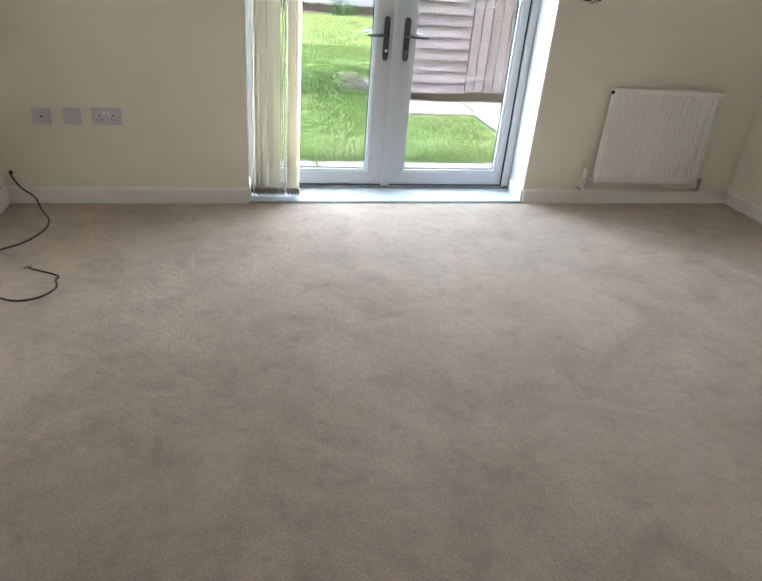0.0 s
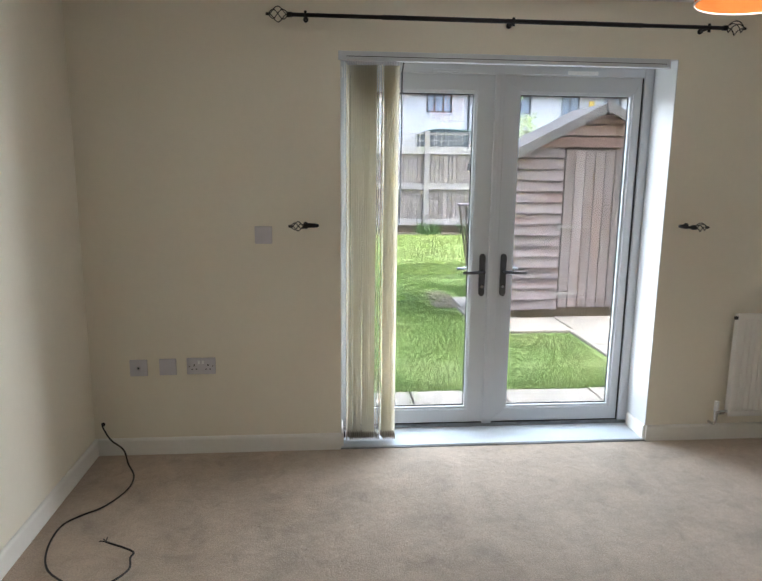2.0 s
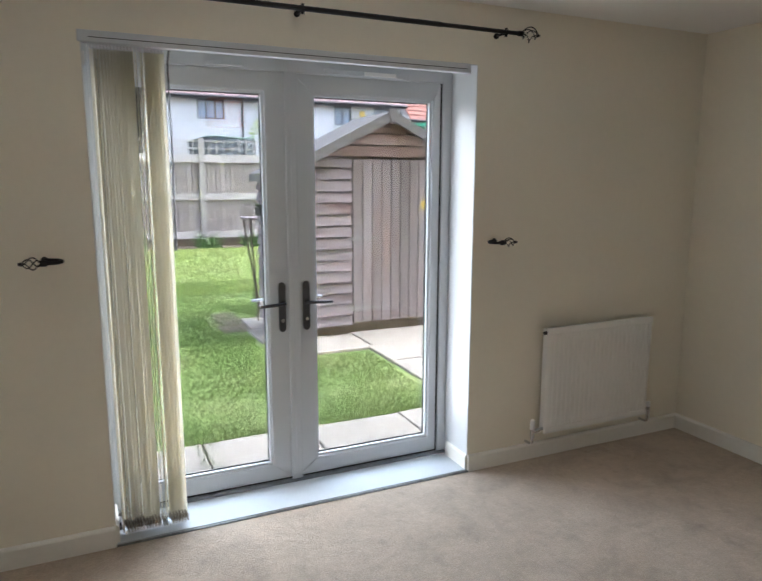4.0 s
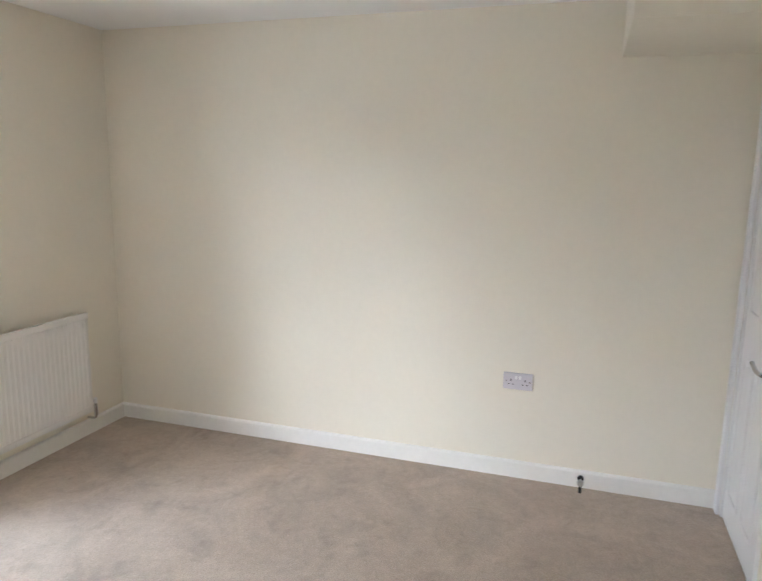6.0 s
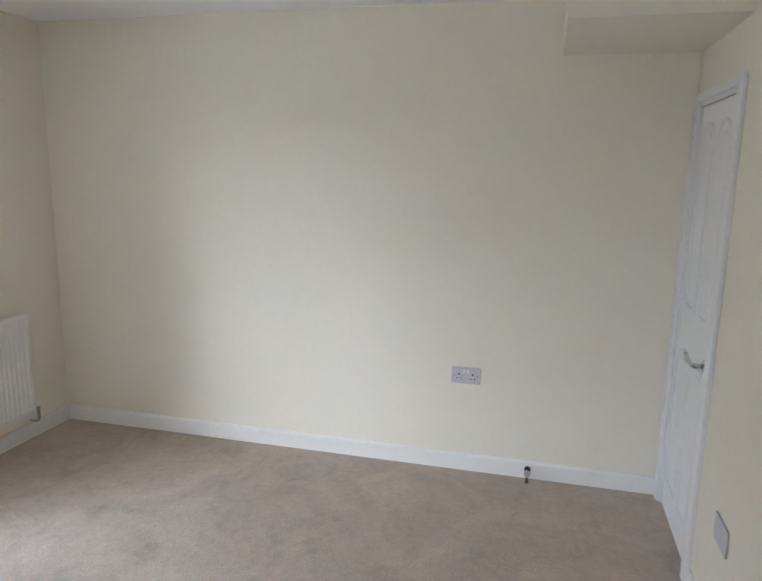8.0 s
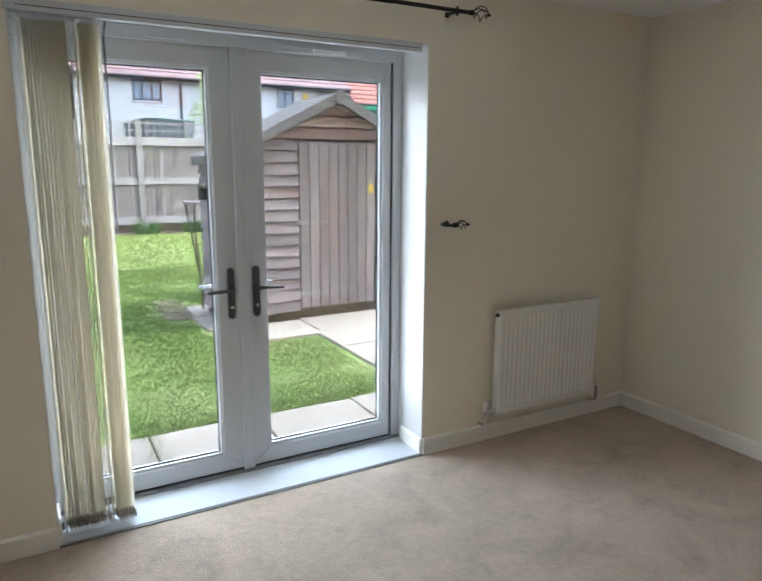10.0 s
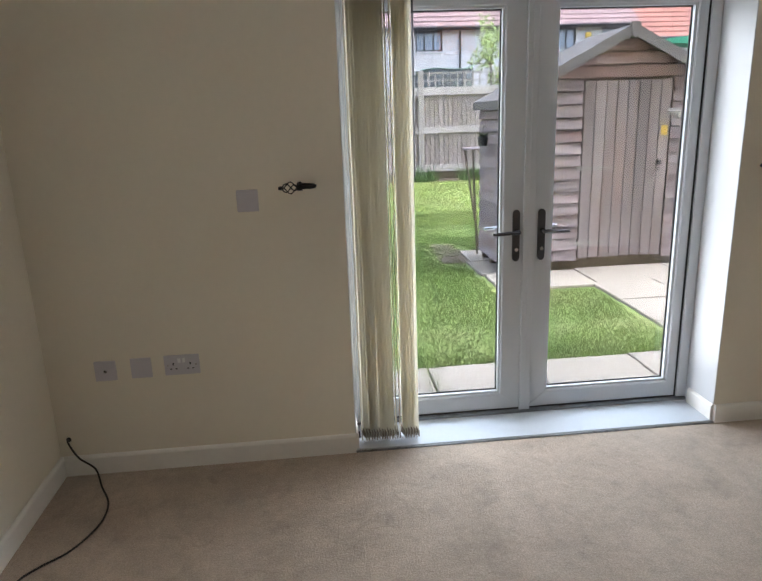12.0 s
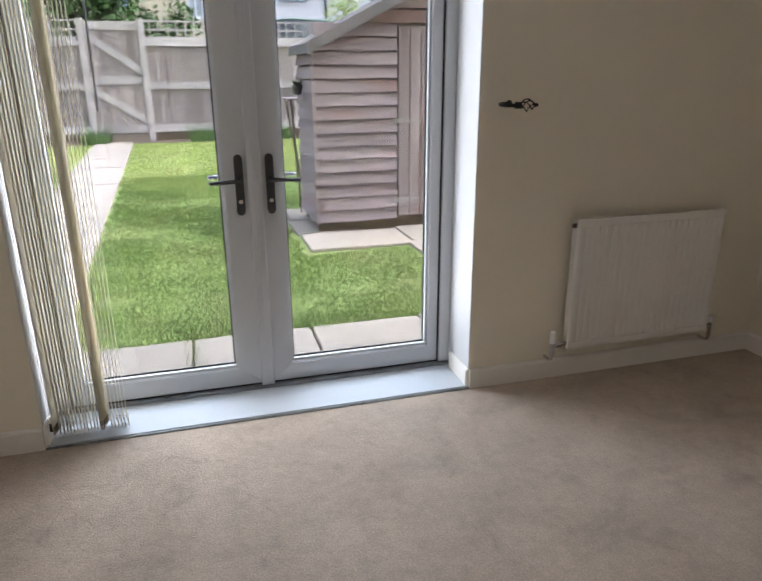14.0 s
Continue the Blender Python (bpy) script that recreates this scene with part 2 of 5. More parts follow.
def carpet():
    m = mat("carpet", (0.49, 0.40, 0.315), 0.95, spec=0.1, sheen=0.15)
    n, l = m.node_tree.nodes, m.node_tree.links
    p = n["Principled BSDF"]
    geo = n.new("ShaderNodeNewGeometry")

    def noise_tex(scale, detail, rough, dist=0.0):
        t = n.new("ShaderNodeTexNoise")
        for k, v in (("Scale", scale), ("Detail", detail), ("Roughness", rough), ("Distortion", dist)):
            t.inputs[k].default_value = v
        l.new(geo.outputs["Position"], t.inputs["Vector"])
        return t.outputs["Fac"]

    def rng(s, a, b, lo, hi):
        r = n.new("ShaderNodeMapRange")
        for k, v in (("From Min", a), ("From Max", b), ("To Min", lo), ("To Max", hi)):
            r.inputs[k].default_value = v
        l.new(s, r.inputs["Value"])
        return r.outputs["Result"]

    def mul(a, b):
        q = n.new("ShaderNodeMath")
        q.operation = 'MULTIPLY'
        l.new(a, q.inputs[0])
        l.new(b, q.inputs[1])
        return q.outputs[0]
    v = rng(noise_tex(2.6, 5, 0.55, 1.1), 0.35, 0.65, 0.87, 1.10)          # trodden pile
    v = mul(v, rng(noise_tex(8.0, 3, 0.5, 0.8), 0.55, 0.72, 1.0, 0.87))    # foot marks
    v = mul(v, rng(noise_tex(26.0, 5, 0.65, 0.4), 0.3, 0.7, 0.90, 1.08))
    v = mul(v, rng(noise_tex(150, 4, 0.7), 0.25, 0.75, 0.70, 1.28))        # tufts
    v = mul(v, rng(noise_tex(5.5, 3, 0.5, 1.5), 0.68, 0.78, 1.0, 0.84))    # faint stains
    hs = n.new("ShaderNodeHueSaturation")
    hs.inputs["Color"].default_value = (0.49, 0.40, 0.315, 1)
    l.new(v, hs.inputs["Value"])
    l.new(hs.outputs[0], p.inputs["Base Color"])
    b1 = n.new("ShaderNodeBump")
    b1.inputs["Strength"].default_value, b1.inputs["Distance"].default_value = 0.8, 0.006
    l.new(noise_tex(140, 5, 0.7), b1.inputs["Height"])
    b2 = n.new("ShaderNodeBump")
    b2.inputs["Strength"].default_value, b2.inputs["Distance"].default_value = 0.3, 0.02
    l.new(noise_tex(14, 4, 0.6, 0.6), b2.inputs["Height"])
    l.new(b1.outputs["Normal"], b2.inputs["Normal"])
    l.new(b2.outputs["Normal"], p.inputs["Normal"])
    return m


M_CARPET = carpet()


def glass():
    m = bpy.data.materials.new("tinted_glass")
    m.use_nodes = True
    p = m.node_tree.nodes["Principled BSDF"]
    # dark tint added to bring down the bright garden seen through the doors
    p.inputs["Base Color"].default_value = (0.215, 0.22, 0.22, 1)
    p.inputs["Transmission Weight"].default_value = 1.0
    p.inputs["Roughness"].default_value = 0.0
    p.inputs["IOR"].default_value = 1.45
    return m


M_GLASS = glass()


M_VANE = fabric("vane_cloth", (0.82, 0.78, 0.68), (0.87, 0.83, 0.71), 0.72)
M_SHADE = fabric("lampshade_cloth", (0.62, 0.27, 0.07), (0.62, 0.24, 0.045), 0.6)


# ---- building helpers ----
def box(bm, x0, x1, y0, y1, z0, z1, bevel=0.0):
    vs = [bm.verts.new((x, y, z)) for x in (x0, x1) for y in (y0, y1) for z in (z0, z1)]
    fs = [bm.faces.new([vs[i] for i in q]) for q in ((0, 1, 3, 2), (4, 6, 7, 5), (0, 4, 5, 1), (2, 3, 7, 6), (0, 2, 6, 4), (1, 5, 7, 3))]
    if bevel:
        es = list({e for f in fs for e in f.edges})
        bmesh.ops.bevel(bm, geom=es, offset=bevel, segments=2, affect='EDGES', profile=0.6)
    return bm


def prism(bm, profile, axis, a, b):
    """The polygon profile (pairs) drawn out along axis from a to b. The pairs are the two other axes, in order."""
    def at(p, t):
        c = list(p)
        c.insert("xyz".index(axis), t)
        return c
    lo = [bm.verts.new(at(p, a)) for p in profile]
    hi = [bm.verts.new(at(p, b)) for p in profile]
    k = len(profile)
    bm.faces.new(lo[::-1])
    bm.faces.new(hi)
    for i in range(k):
        bm.faces.new((lo[i], lo[(i + 1) % k], hi[(i + 1) % k], hi[i]))
    bmesh.ops.recalc_face_normals(bm, faces=bm.faces)
    return bm


def rod(bm, a, b, r, segs=10, r2=None):
    a, b = Vector(a), Vector(b)
    q = (b - a).to_track_quat('Z', 'Y').to_matrix().to_4x4()
    bmesh.ops.create_cone(bm, cap_ends=True, segments=segs, radius1=r, radius2=r if r2 is None else r2, depth=(b - a).length,
                          matrix=Matrix.Translation((a + b) / 2) @ q)
    return bm


def tube(bm, pts, r, segs=8):
    """A round tube along points, one ring a point."""
    pts = [Vector(p) for p in pts]
    rings = []
    side = None
    for i, p in enumerate(pts):
        d = (pts[min(i + 1, len(pts) - 1)] - pts[max(i - 1, 0)]).normalized()
        if side is None:
            side = d.orthogonal().normalized()
        side = (side - d * side.dot(d)).normalized()
        up = d.cross(side)
        rings.append([bm.verts.new(p + (side * math.cos(t) + up * math.sin(t)) * r) for t in (2 * math.pi * j / segs for j in range(segs))])
    for a, b in zip(rings, rings[1:]):
        for j in range(segs):
            bm.faces.new((a[j], a[(j + 1) % segs], b[(j + 1) % segs], b[j]))
    bm.faces.new(rings[0][::-1])
    bm.faces.new(rings[-1])
    return bm


def smooth_path(pts, steps=6):
    """Points of a Catmull-Rom curve through pts."""
    p = [Vector(q) for q in pts]
    p = [p[0] * 2 - p[1]] + p + [p[-1] * 2 - p[-2]]
    out = []
    for i in range(1, len(p) - 2):
        for s in range(steps):
            t = s / steps
            out.append(0.5 * (2 * p[i] + (p[i + 1] - p[i - 1]) * t + (2 * p[i - 1] - 5 * p[i] + 4 * p[i + 1] - p[i + 2]) * t * t
                              + (3 * p[i] - p[i - 1] - 3 * p[i + 1] + p[i + 2]) * t ** 3))
    out.append(p[-2])
    return out


def to_mesh(name, bm, material, shade=False):
    me = bpy.data.meshes.new(name)
    bmesh.ops.recalc_face_normals(bm, faces=bm.faces)
    bm.to_mesh(me)
    bm.free()
    me.materials.append(material)
    if shade:
        me.shade_smooth()
    return me


def thing(name, label, category, at=(0, 0, 0), group="", kind=""):
    """An empty at a thing's base, which parents its parts."""
    ob = new(name)
    ob.empty_display_size = 0.05
    ob.location = at
    return tagged(ob, label, category, group, kind)


def hang(ob, parent):
    ob.parent = parent
    if parent.parent is None:
        ob.matrix_parent_inverse = parent.matrix_basis.inverted()
    return ob


def part(name, bm, material, parent, label="", shade=False):
    ob = hang(new(name, to_mesh(name, bm, material, shade)), parent)
    return tagged(ob, label)


def piece(name, me, parent, m):
    """A piece that shares the mesh me, placed at the pose m in the world."""
    ob = hang(new(name, me), parent)
    ob.matrix_basis = m
    return ob


def solid(name, bm, material, label, category, group="", kind="", shade=False):
    return tagged(new(name, to_mesh(name, bm, material, shade)), label, category, group, kind)


def B():
    return bmesh.new()


M_WEIGHT = mat("vane_weight", (0.40, 0.34, 0.26), 0.6, big=0.2, big_scale=14, small=0.2, small_scale=60, dark=(0.12, 0.09, 0.06), dark_amt=0.6, dark_scale=25)

# ---- room ----
XL, XR, YS, YB, H = -1.31, 3.305, -3.49, -5.4, 2.38
OW, OH, REV = 1.755, 2.10, 0.235       # opening width and height, depth of the reveal to the door frame
XC = 0.52                              # where the south wall ends and the room runs on behind it

bm = B()
box(bm, XL - 0.1, 0, 0, 0.34, -0.15, H)
box(bm, OW, XR + 0.1, 0, 0.34, -0.15, H)
box(bm, 0, OW, 0, 0.34, OH, H)
solid("wall_north", bm, M_WALL, "cream painted wall with a garden door opening", "wall", kind="structure")
solid("wall_east", box(B(), XR, XR + 0.1, YS - 0.1, 0, -0.15, H), M_WALL, "plain cream painted plaster wall", "wall", kind="structure")
solid("wall_west", box(B(), XL - 0.1, XL, YB, 0, -0.15, H), M_WALL, "plain cream painted plaster wall", "wall", kind="structure")
solid("wall_back", box(B(), XL - 0.1, XC + 0.1, YB - 0.1, YB, -0.15, H), M_WALL, "plain cream wall closing the room", "wall", kind="structure")
solid("wall_return", box(B(), XC, XC + 0.1, YB, YS - 0.1, -0.15, H), M_WALL, "plain cream wall closing the room", "wall", kind="structure")
DX0, DX1, DH = 2.60, 3.235, 1.905      # the inner door's opening
bm = B()
box(bm, XC, DX0, YS - 0.1, YS, -0.15, H)
box(bm, DX1, XR, YS - 0.1, YS, -0.15, H)
box(bm, DX0, DX1, YS - 0.1, YS, DH, H)
# unseen backing behind the inner door, added to block light from outside
box(bm, DX0 - 0.04, DX1 + 0.04, YS - 0.16, YS - 0.101, -0.15, DH + 0.04)
solid("wall_south", bm, M_WALL, "cream painted wall with a white inner door", "wall", kind="structure")
bm = B()
box(bm, XL - 0.1, XR + 0.1, YS - 0.1, 0.34, H, H + 0.2)
box(bm, XL - 0.1, XC + 0.1, YB - 0.1, YS - 0.1, H, H + 0.2)
solid("ceiling", bm, M_CEIL, "plain white painted ceiling", "ceiling", kind="structure")
# boxed-in part of the ceiling above the inner door
solid("ceiling_bulkhead", box(B(), 2.53, XR, YS, -2.89, 2.125, H, 0), M_WALL, "boxed-in lower ceiling above the inner door", "bulkhead", kind="structure")
# unseen storey above, added to shade the near garden
bm = B()
box(bm, -4.5, 6.5, -7.2, 0.34, H + 0.2, 5.2)
prism(bm, [(-7.6, 5.2), (0.72, 5.2), (-3.4, 7.5)], 'x', -4.7, 6.7)
solid("upper_storey", bm, M_CREAMR, "unseen upper storey and roof, added to shade the garden", "house", kind="structure")
bm = B()
box(bm, XL, XR, YS, 0.0, -0.15, 0)
box(bm, XL, XC, YB, YS, -0.15, 0)
box(bm, XC, XR, YS - 0.1, YS, -0.15, -0.002)
solid("floor", bm, M_CARPET, "beige fitted carpet, trodden and lightly stained", "carpet", kind="structure")


def skirting(name, axis, a, b, face, inward):
    """A skirting board with a rounded top edge, along axis from a to b on the wall plane face."""
    t, h = 0.016, 0.092
    prof = [(0, 0.0), (t, 0.0), (t, h - 0.012), (t - 0.004, h - 0.004), (t - 0.009, h), (0, h)]
    prof = [(face + inward * p, z) for p, z in prof]
    return solid(name, prism(B(), prof, axis, a, b), M_SKIRT, "white painted wooden skirting board", "skirting", kind="structure")


skirting("baseboard_north_1", 'x', XL + 0.016, 0, 0, -1)
skirting("baseboard_north_2", 'x', OW, XR - 0.016, 0, -1)
skirting("baseboard_east", 'y', YS, 0, XR, -1)
skirting("baseboard_west", 'y', YB, 0, XL, 1)
skirting("baseboard_south", 'x', XC, DX0 - 0.068, YS, 1)
skirting("baseboard_reveal_1", 'y', 0.0, 0.205, OW, -1)
skirting("baseboard_reveal_2", 'y', 0.0, 0.205, 0, 1)

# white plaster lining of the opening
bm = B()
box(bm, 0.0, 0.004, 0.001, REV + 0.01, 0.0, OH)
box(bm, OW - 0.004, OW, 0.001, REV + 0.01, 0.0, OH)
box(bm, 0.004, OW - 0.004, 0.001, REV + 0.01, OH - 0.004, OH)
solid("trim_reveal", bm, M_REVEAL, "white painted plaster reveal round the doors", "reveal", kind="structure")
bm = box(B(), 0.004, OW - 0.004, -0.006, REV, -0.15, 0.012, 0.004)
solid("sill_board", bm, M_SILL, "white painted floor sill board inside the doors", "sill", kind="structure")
solid("carpet_bar", box(B(), 0.0, OW, -0.016, -0.007, -0.01, 0.007, 0.003), M_ALU, "thin dark metal bar along the carpet edge", "threshold", kind="structure")

# ---- garden doors ----
FY0, FY1 = REV, REV + 0.07             # outer frame
SY0, SY1 = REV + 0.012, REV + 0.082    # leaves
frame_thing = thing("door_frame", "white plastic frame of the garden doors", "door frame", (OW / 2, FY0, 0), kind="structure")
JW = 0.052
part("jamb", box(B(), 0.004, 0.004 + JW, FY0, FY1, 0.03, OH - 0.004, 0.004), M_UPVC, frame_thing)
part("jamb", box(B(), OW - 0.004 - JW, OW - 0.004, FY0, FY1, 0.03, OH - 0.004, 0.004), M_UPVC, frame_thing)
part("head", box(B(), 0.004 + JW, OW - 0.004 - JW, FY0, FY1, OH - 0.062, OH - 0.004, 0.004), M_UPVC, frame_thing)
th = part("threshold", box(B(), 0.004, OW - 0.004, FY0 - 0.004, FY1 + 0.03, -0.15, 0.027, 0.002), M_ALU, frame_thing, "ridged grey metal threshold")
for k in range(4):
    part("ridge", box(B(), 0.06, OW - 0.06, FY0 - 0.002 + 0.006 * k * 1.6, FY0 + 0.003 + 0.006 * k * 1.6, 0.027, 0.0305), M_ALU, th)
vent = part("trickle_vent", box(B(), 1.05, 1.46, FY0 - 0.012, FY0, OH - 0.058, OH - 0.034, 0.003), M_UPVC, frame_thing, "white trickle vent strip")
part("vent_slider", box(B(), 1.25, 1.42, FY0 - 0.02, FY0 - 0.012, OH - 0.056, OH - 0.036, 0.003), M_GLOSS, vent)
part("vent_slider", box(B(), 0.50, 0.66, FY0 - 0.012, FY0, OH - 0.052, OH - 0.040, 0.003), M_UPVC, frame_thing)

MID = OW / 2
Z0, Z1 = 0.032, OH - 0.056             # leaf bottom and top
G0, G1 = 0.118, 1.952                  # glass bottom and top


def ring_bar(bm, o, i, y0, y1):
    """A mitred rectangular ring between the outlines o and i (x0, x1, z0, z1)."""
    oc = [(o[0], o[2]), (o[1], o[2]), (o[1], o[3]), (o[0], o[3])]
    ic = [(i[0], i[2]), (i[1], i[2]), (i[1], i[3]), (i[0], i[3])]
    for k in range(4):
        j = (k + 1) % 4
        q = [oc[k], oc[j], ic[j], ic[k]]
        prism(bm, [q[0], q[1], q[2], q[3]], 'y', y0, y1)
    return bm


def glazed_leaf(name, x0, x1, g0, g1, label, hand):
    leaf = thing(name, label, "garden door", ((x0 + x1) / 2, SY0, Z0), group="pair of garden doors", kind="structure")
    o, i = (x0, x1, Z0, Z1), (g0, g1, G0, G1)
    oc = [(o[0], o[2]), (o[1], o[2]), (o[1], o[3]), (o[0], o[3])]
    ic = [(i[0], i[2]), (i[1], i[2]), (i[1], i[3]), (i[0], i[3])]
    for k, nm in enumerate(("bottom_rail", "stile", "top_rail", "stile")):
        j = (k + 1) % 4
        b = prism(B(), [oc[k], oc[j], ic[j], ic[k]], 'y', SY0, SY1)
        bmesh.ops.bevel(b, geom=[e for e in b.edges if abs(e.verts[0].co.y - SY0) < 1e-5 and abs(e.verts[1].co.y - SY0) < 1e-5], offset=0.004, segments=2, affect='EDGES')
        part(nm, b, M_UPVC, leaf)
    # black strip put in to draw the shaded gap between leaf and frame
    part("weather_seal", ring_bar(B(), (x0 - 0.0035, x1 + 0.0025, Z0 - 0.001, Z1 + 0.0018), (x0 + 0.0055, x1 - 0.0055, Z0 + 0.0055, Z1 - 0.0055), SY0 - 0.0035, SY0 - 0.0012), M_GASKET, leaf, "black strip standing in for the gap round the leaf")
    # glazing bead and rubber seal
    e = 0.012
    bead = part("glazing_bead", ring_bar(B(), (g0 - 0.001, g1 + 0.001, G0 - 0.001, G1 + 0.001), (g0 + e, g1 - e, G0 + e, G1 - e), SY0 + 0.014, SY0 + 0.034), M_UPVC, leaf)
    e2 = 0.018
    part("seal", ring_bar(B(), (g0 + 0.002, g1 - 0.002, G0 + 0.002, G1 - 0.002), (g0 + e2, g1 - e2, G0 + e2, G1 - e2), SY0 + 0.035, SY0 + 0.040), M_GASKET, leaf, "black rubber seal")
    pane = part("pane", box(B(), g0 + 0.003, g1 - 0.003, SY0 + 0.041, SY0 + 0.065, G0 + 0.003, G1 - 0.003), M_GLASS, leaf, "double glazing with a dark tint added to dim the garden")
    # light from outside still enters without the tint
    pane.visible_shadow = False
    # lever handles on long back plates, inside and out
    hx = x1 - 0.055 if hand < 0 else x0 + 0.063
    for side, y in ((-1, SY0), (1, SY1)):
        ends = [(hx + 0.017 * math.cos(a), zc + 0.020 * math.sin(a)) for zc, a0 in ((1.036, 0.0), (0.828, math.pi)) for a in [a0 + math.pi * q / 8 for q in range(9)]]
        plate = prism(B(), ends, 'y', min(y, y + side * 0.011), max(y, y + side * 0.011))
        h = part("door_handle", plate, M_PLATE, leaf, "dark metal back plate with a lever")
        b = rod(B(), (hx, y + side * 0.01, 0.955), (hx, y + side * 0.055, 0.955), 0.010, 14)
        pts = smooth_path([(hx, y + side * 0.052, 0.955), (hx + hand * 0.03, y + side * 0.058, 0.955), (hx + hand * 0.075, y + side * 0.056, 0.952), (hx + hand * 0.122, y + side * 0.052, 0.950)], 5)
        tube(b, pts, 0.0085, 10)
        part("lever", b, M_DKCHROME if side < 0 else M_CHROME, h, "polished metal lever", True)
        b = rod(B(), (hx, y + side * 0.010, 0.866), (hx, y + side * 0.018, 0.866), 0.009, 14)
        part("lock_cylinder", b, M_CHROME, h)
    for z in (0.22, 1.02, 1.82):
        hgx = x0 - 0.004 if hand < 0 else x1 + 0.004
        part("hinge", rod(B(), (hgx, SY1 + 0.006, z - 0.05), (hgx, SY1 + 0.006, z + 0.05), 0.009, 10), M_UPVC, leaf)
    return leaf


glazed_leaf("door_1", 0.060, MID - 0.003, 0.110, 0.757, "white plastic garden door with one tall pane", -1)
right_leaf = glazed_leaf("door_2", MID + 0.003, OW - 0.060, 0.992, 1.645, "white plastic garden door with a meeting strip", 1)
bm = box(B(), 0.852, 0.908, SY0 - 0.016, SY0 - 0.001, Z0 - 0.004, Z1 - 0.002, 0.005)
part("meeting_strip", bm, M_UPVC, right_leaf)
part("bead_line", box(B(), 0.876, 0.884, SY0 - 0.019, SY0 - 0.016, Z0 + 0.02, Z1 - 0.02, 0.001), M_UPVC, right_leaf)

# ---- vertical blind, drawn to one side ----
blind = thing("vertical_blind", "cream cloth vertical blind drawn back in two bunches", "blind", (0.17, 0.06, 0.012))
hr = part("headrail", box(B(), -0.010, 1.705, -0.006, 0.034, OH - 0.043, OH + 0.001, 0.004), M_UPVC, blind, "white metal headrail")
part("end_cap", box(B(), 1.705, 1.712, -0.006, 0.038, OH - 0.047, OH - 0.002, 0.002), M_PLASTIC, hr)
# thin dark strip on the rail's front face
part("rail_groove", box(B(), 0.03, 1.69, -0.0065, -0.0035, OH - 0.026, OH - 0.023), M_DKFRAME, hr)
part("track", box(B(), 0.0, 1.70, 0.035, 0.062, OH - 0.037, OH - 0.006, 0.003), M_WEIGHT, hr, "grey metal track")
random.seed(4)
vane_x = [0.036] + [0.048 + 0.0122 * k for k in range(12)] + [0.197, 0.207, 0.217] + [0.232 + 0.0128 * k for k in range(6)]
turned_vanes = {0: -6.0, 13: 4.0, 14: -1.5, 15: -7.0}               # these hang turned the other way and part the two bunches
for k, vx in enumerate(vane_x):
    ang = radians(turned_vanes.get(k, 11.5) + random.uniform(-0.35, 0.35))
    lean = random.uniform(-0.0012, 0.0012)
    b = B()
    rows = 14
    w = 0.036
    grid = []
    for r in range(rows + 1):
        z = 0.040 + (2.046 - 0.040) * r / rows
        line = []
        for c in range(5):
            u = (c / 4 - 0.5) * 2
            bow = 0.0005 * math.sin(r * 0.9 + k) * (1 - u * u) + 0.0030 * u * abs(u)
            dx = -math.sin(ang) * u * w + math.cos(ang) * bow + lean * (1 - r / rows)
            dy = math.cos(ang) * u * w + math.sin(ang) * bow
            line.append(b.verts.new((vx + dx, 0.056 + dy, z)))
        grid.append(line)
    for r in range(rows):
        for c in range(4):
            b.faces.new((grid[r][c], grid[r][c + 1], grid[r + 1][c + 1], grid[r + 1][c]))
    bmesh.ops.solidify(b, geom=b.faces[:], thickness=0.0009)
    v = part("vane", b, M_VANE, blind, "", True)
    mtx = Matrix.Translation((vx + lean, 0.056, 0)) @ Matrix.Rotation(ang, 4, 'Z')
    b = box(B(), -0.0016, 0.0016, -0.035, 0.035, 0.036, 0.070)
    bmesh.ops.transform(b, matrix=mtx, verts=b.verts)
    part("bottom_weight", b, M_WEIGHT, v, "soiled bottom weight")
    part("hook", rod(B(), (vx, 0.03, 2.04), (vx, 0.03, OH - 0.044), 0.004, 8), M_PLASTIC, v)
for side in (-1, 1):
    pts = []
    for k, vx in enumerate(vane_x):
        pts.append((vx, 0.056 + side * 0.036, 0.055))
        if k + 1 < len(vane_x):
            pts.append(((vx + vane_x[k + 1]) / 2, 0.056 + side * 0.036, 0.030 - 0.004 * random.random()))
    part("chain", tube(B(), smooth_path(pts, 3), 0.0014, 5), M_GLOSS, blind, "fine white bead chain")
part("control_cord", tube(B(), smooth_path([(0.022, 0.03, OH - 0.04), (0.020, 0.032, 1.4), (0.019, 0.03, 0.70), (0.021, 0.031, 0.08)], 8), 0.0015, 6), M_GLOSS, blind, "white control cord")
part("cord_weight", rod(B(), (0.021, 0.031, 0.052), (0.021, 0.031, 0.085), 0.006, 10, 0.004), M_DKFRAME, blind)
part("control_wand", tube(B(), [(0.325, 0.060, 2.058), (0.333, 0.195, 2.03), (0.336, 0.205, 1.70), (0.332, 0.205, 1.235)], 0.0042, 8), M_PLATE, blind, "thin dark control wand")
part("cord_fixing", box(B(), 0.004, 0.012, 0.03, 0.05, 1.98, 2.03, 0.002), M_GLOSS, blind)

# ---- curtain pole ----
PZ, PY = 2.243, -0.085
pole = thing("curtain_pole", "black iron curtain pole with twisted cage finials", "curtain pole", (0.85, 0, PZ))
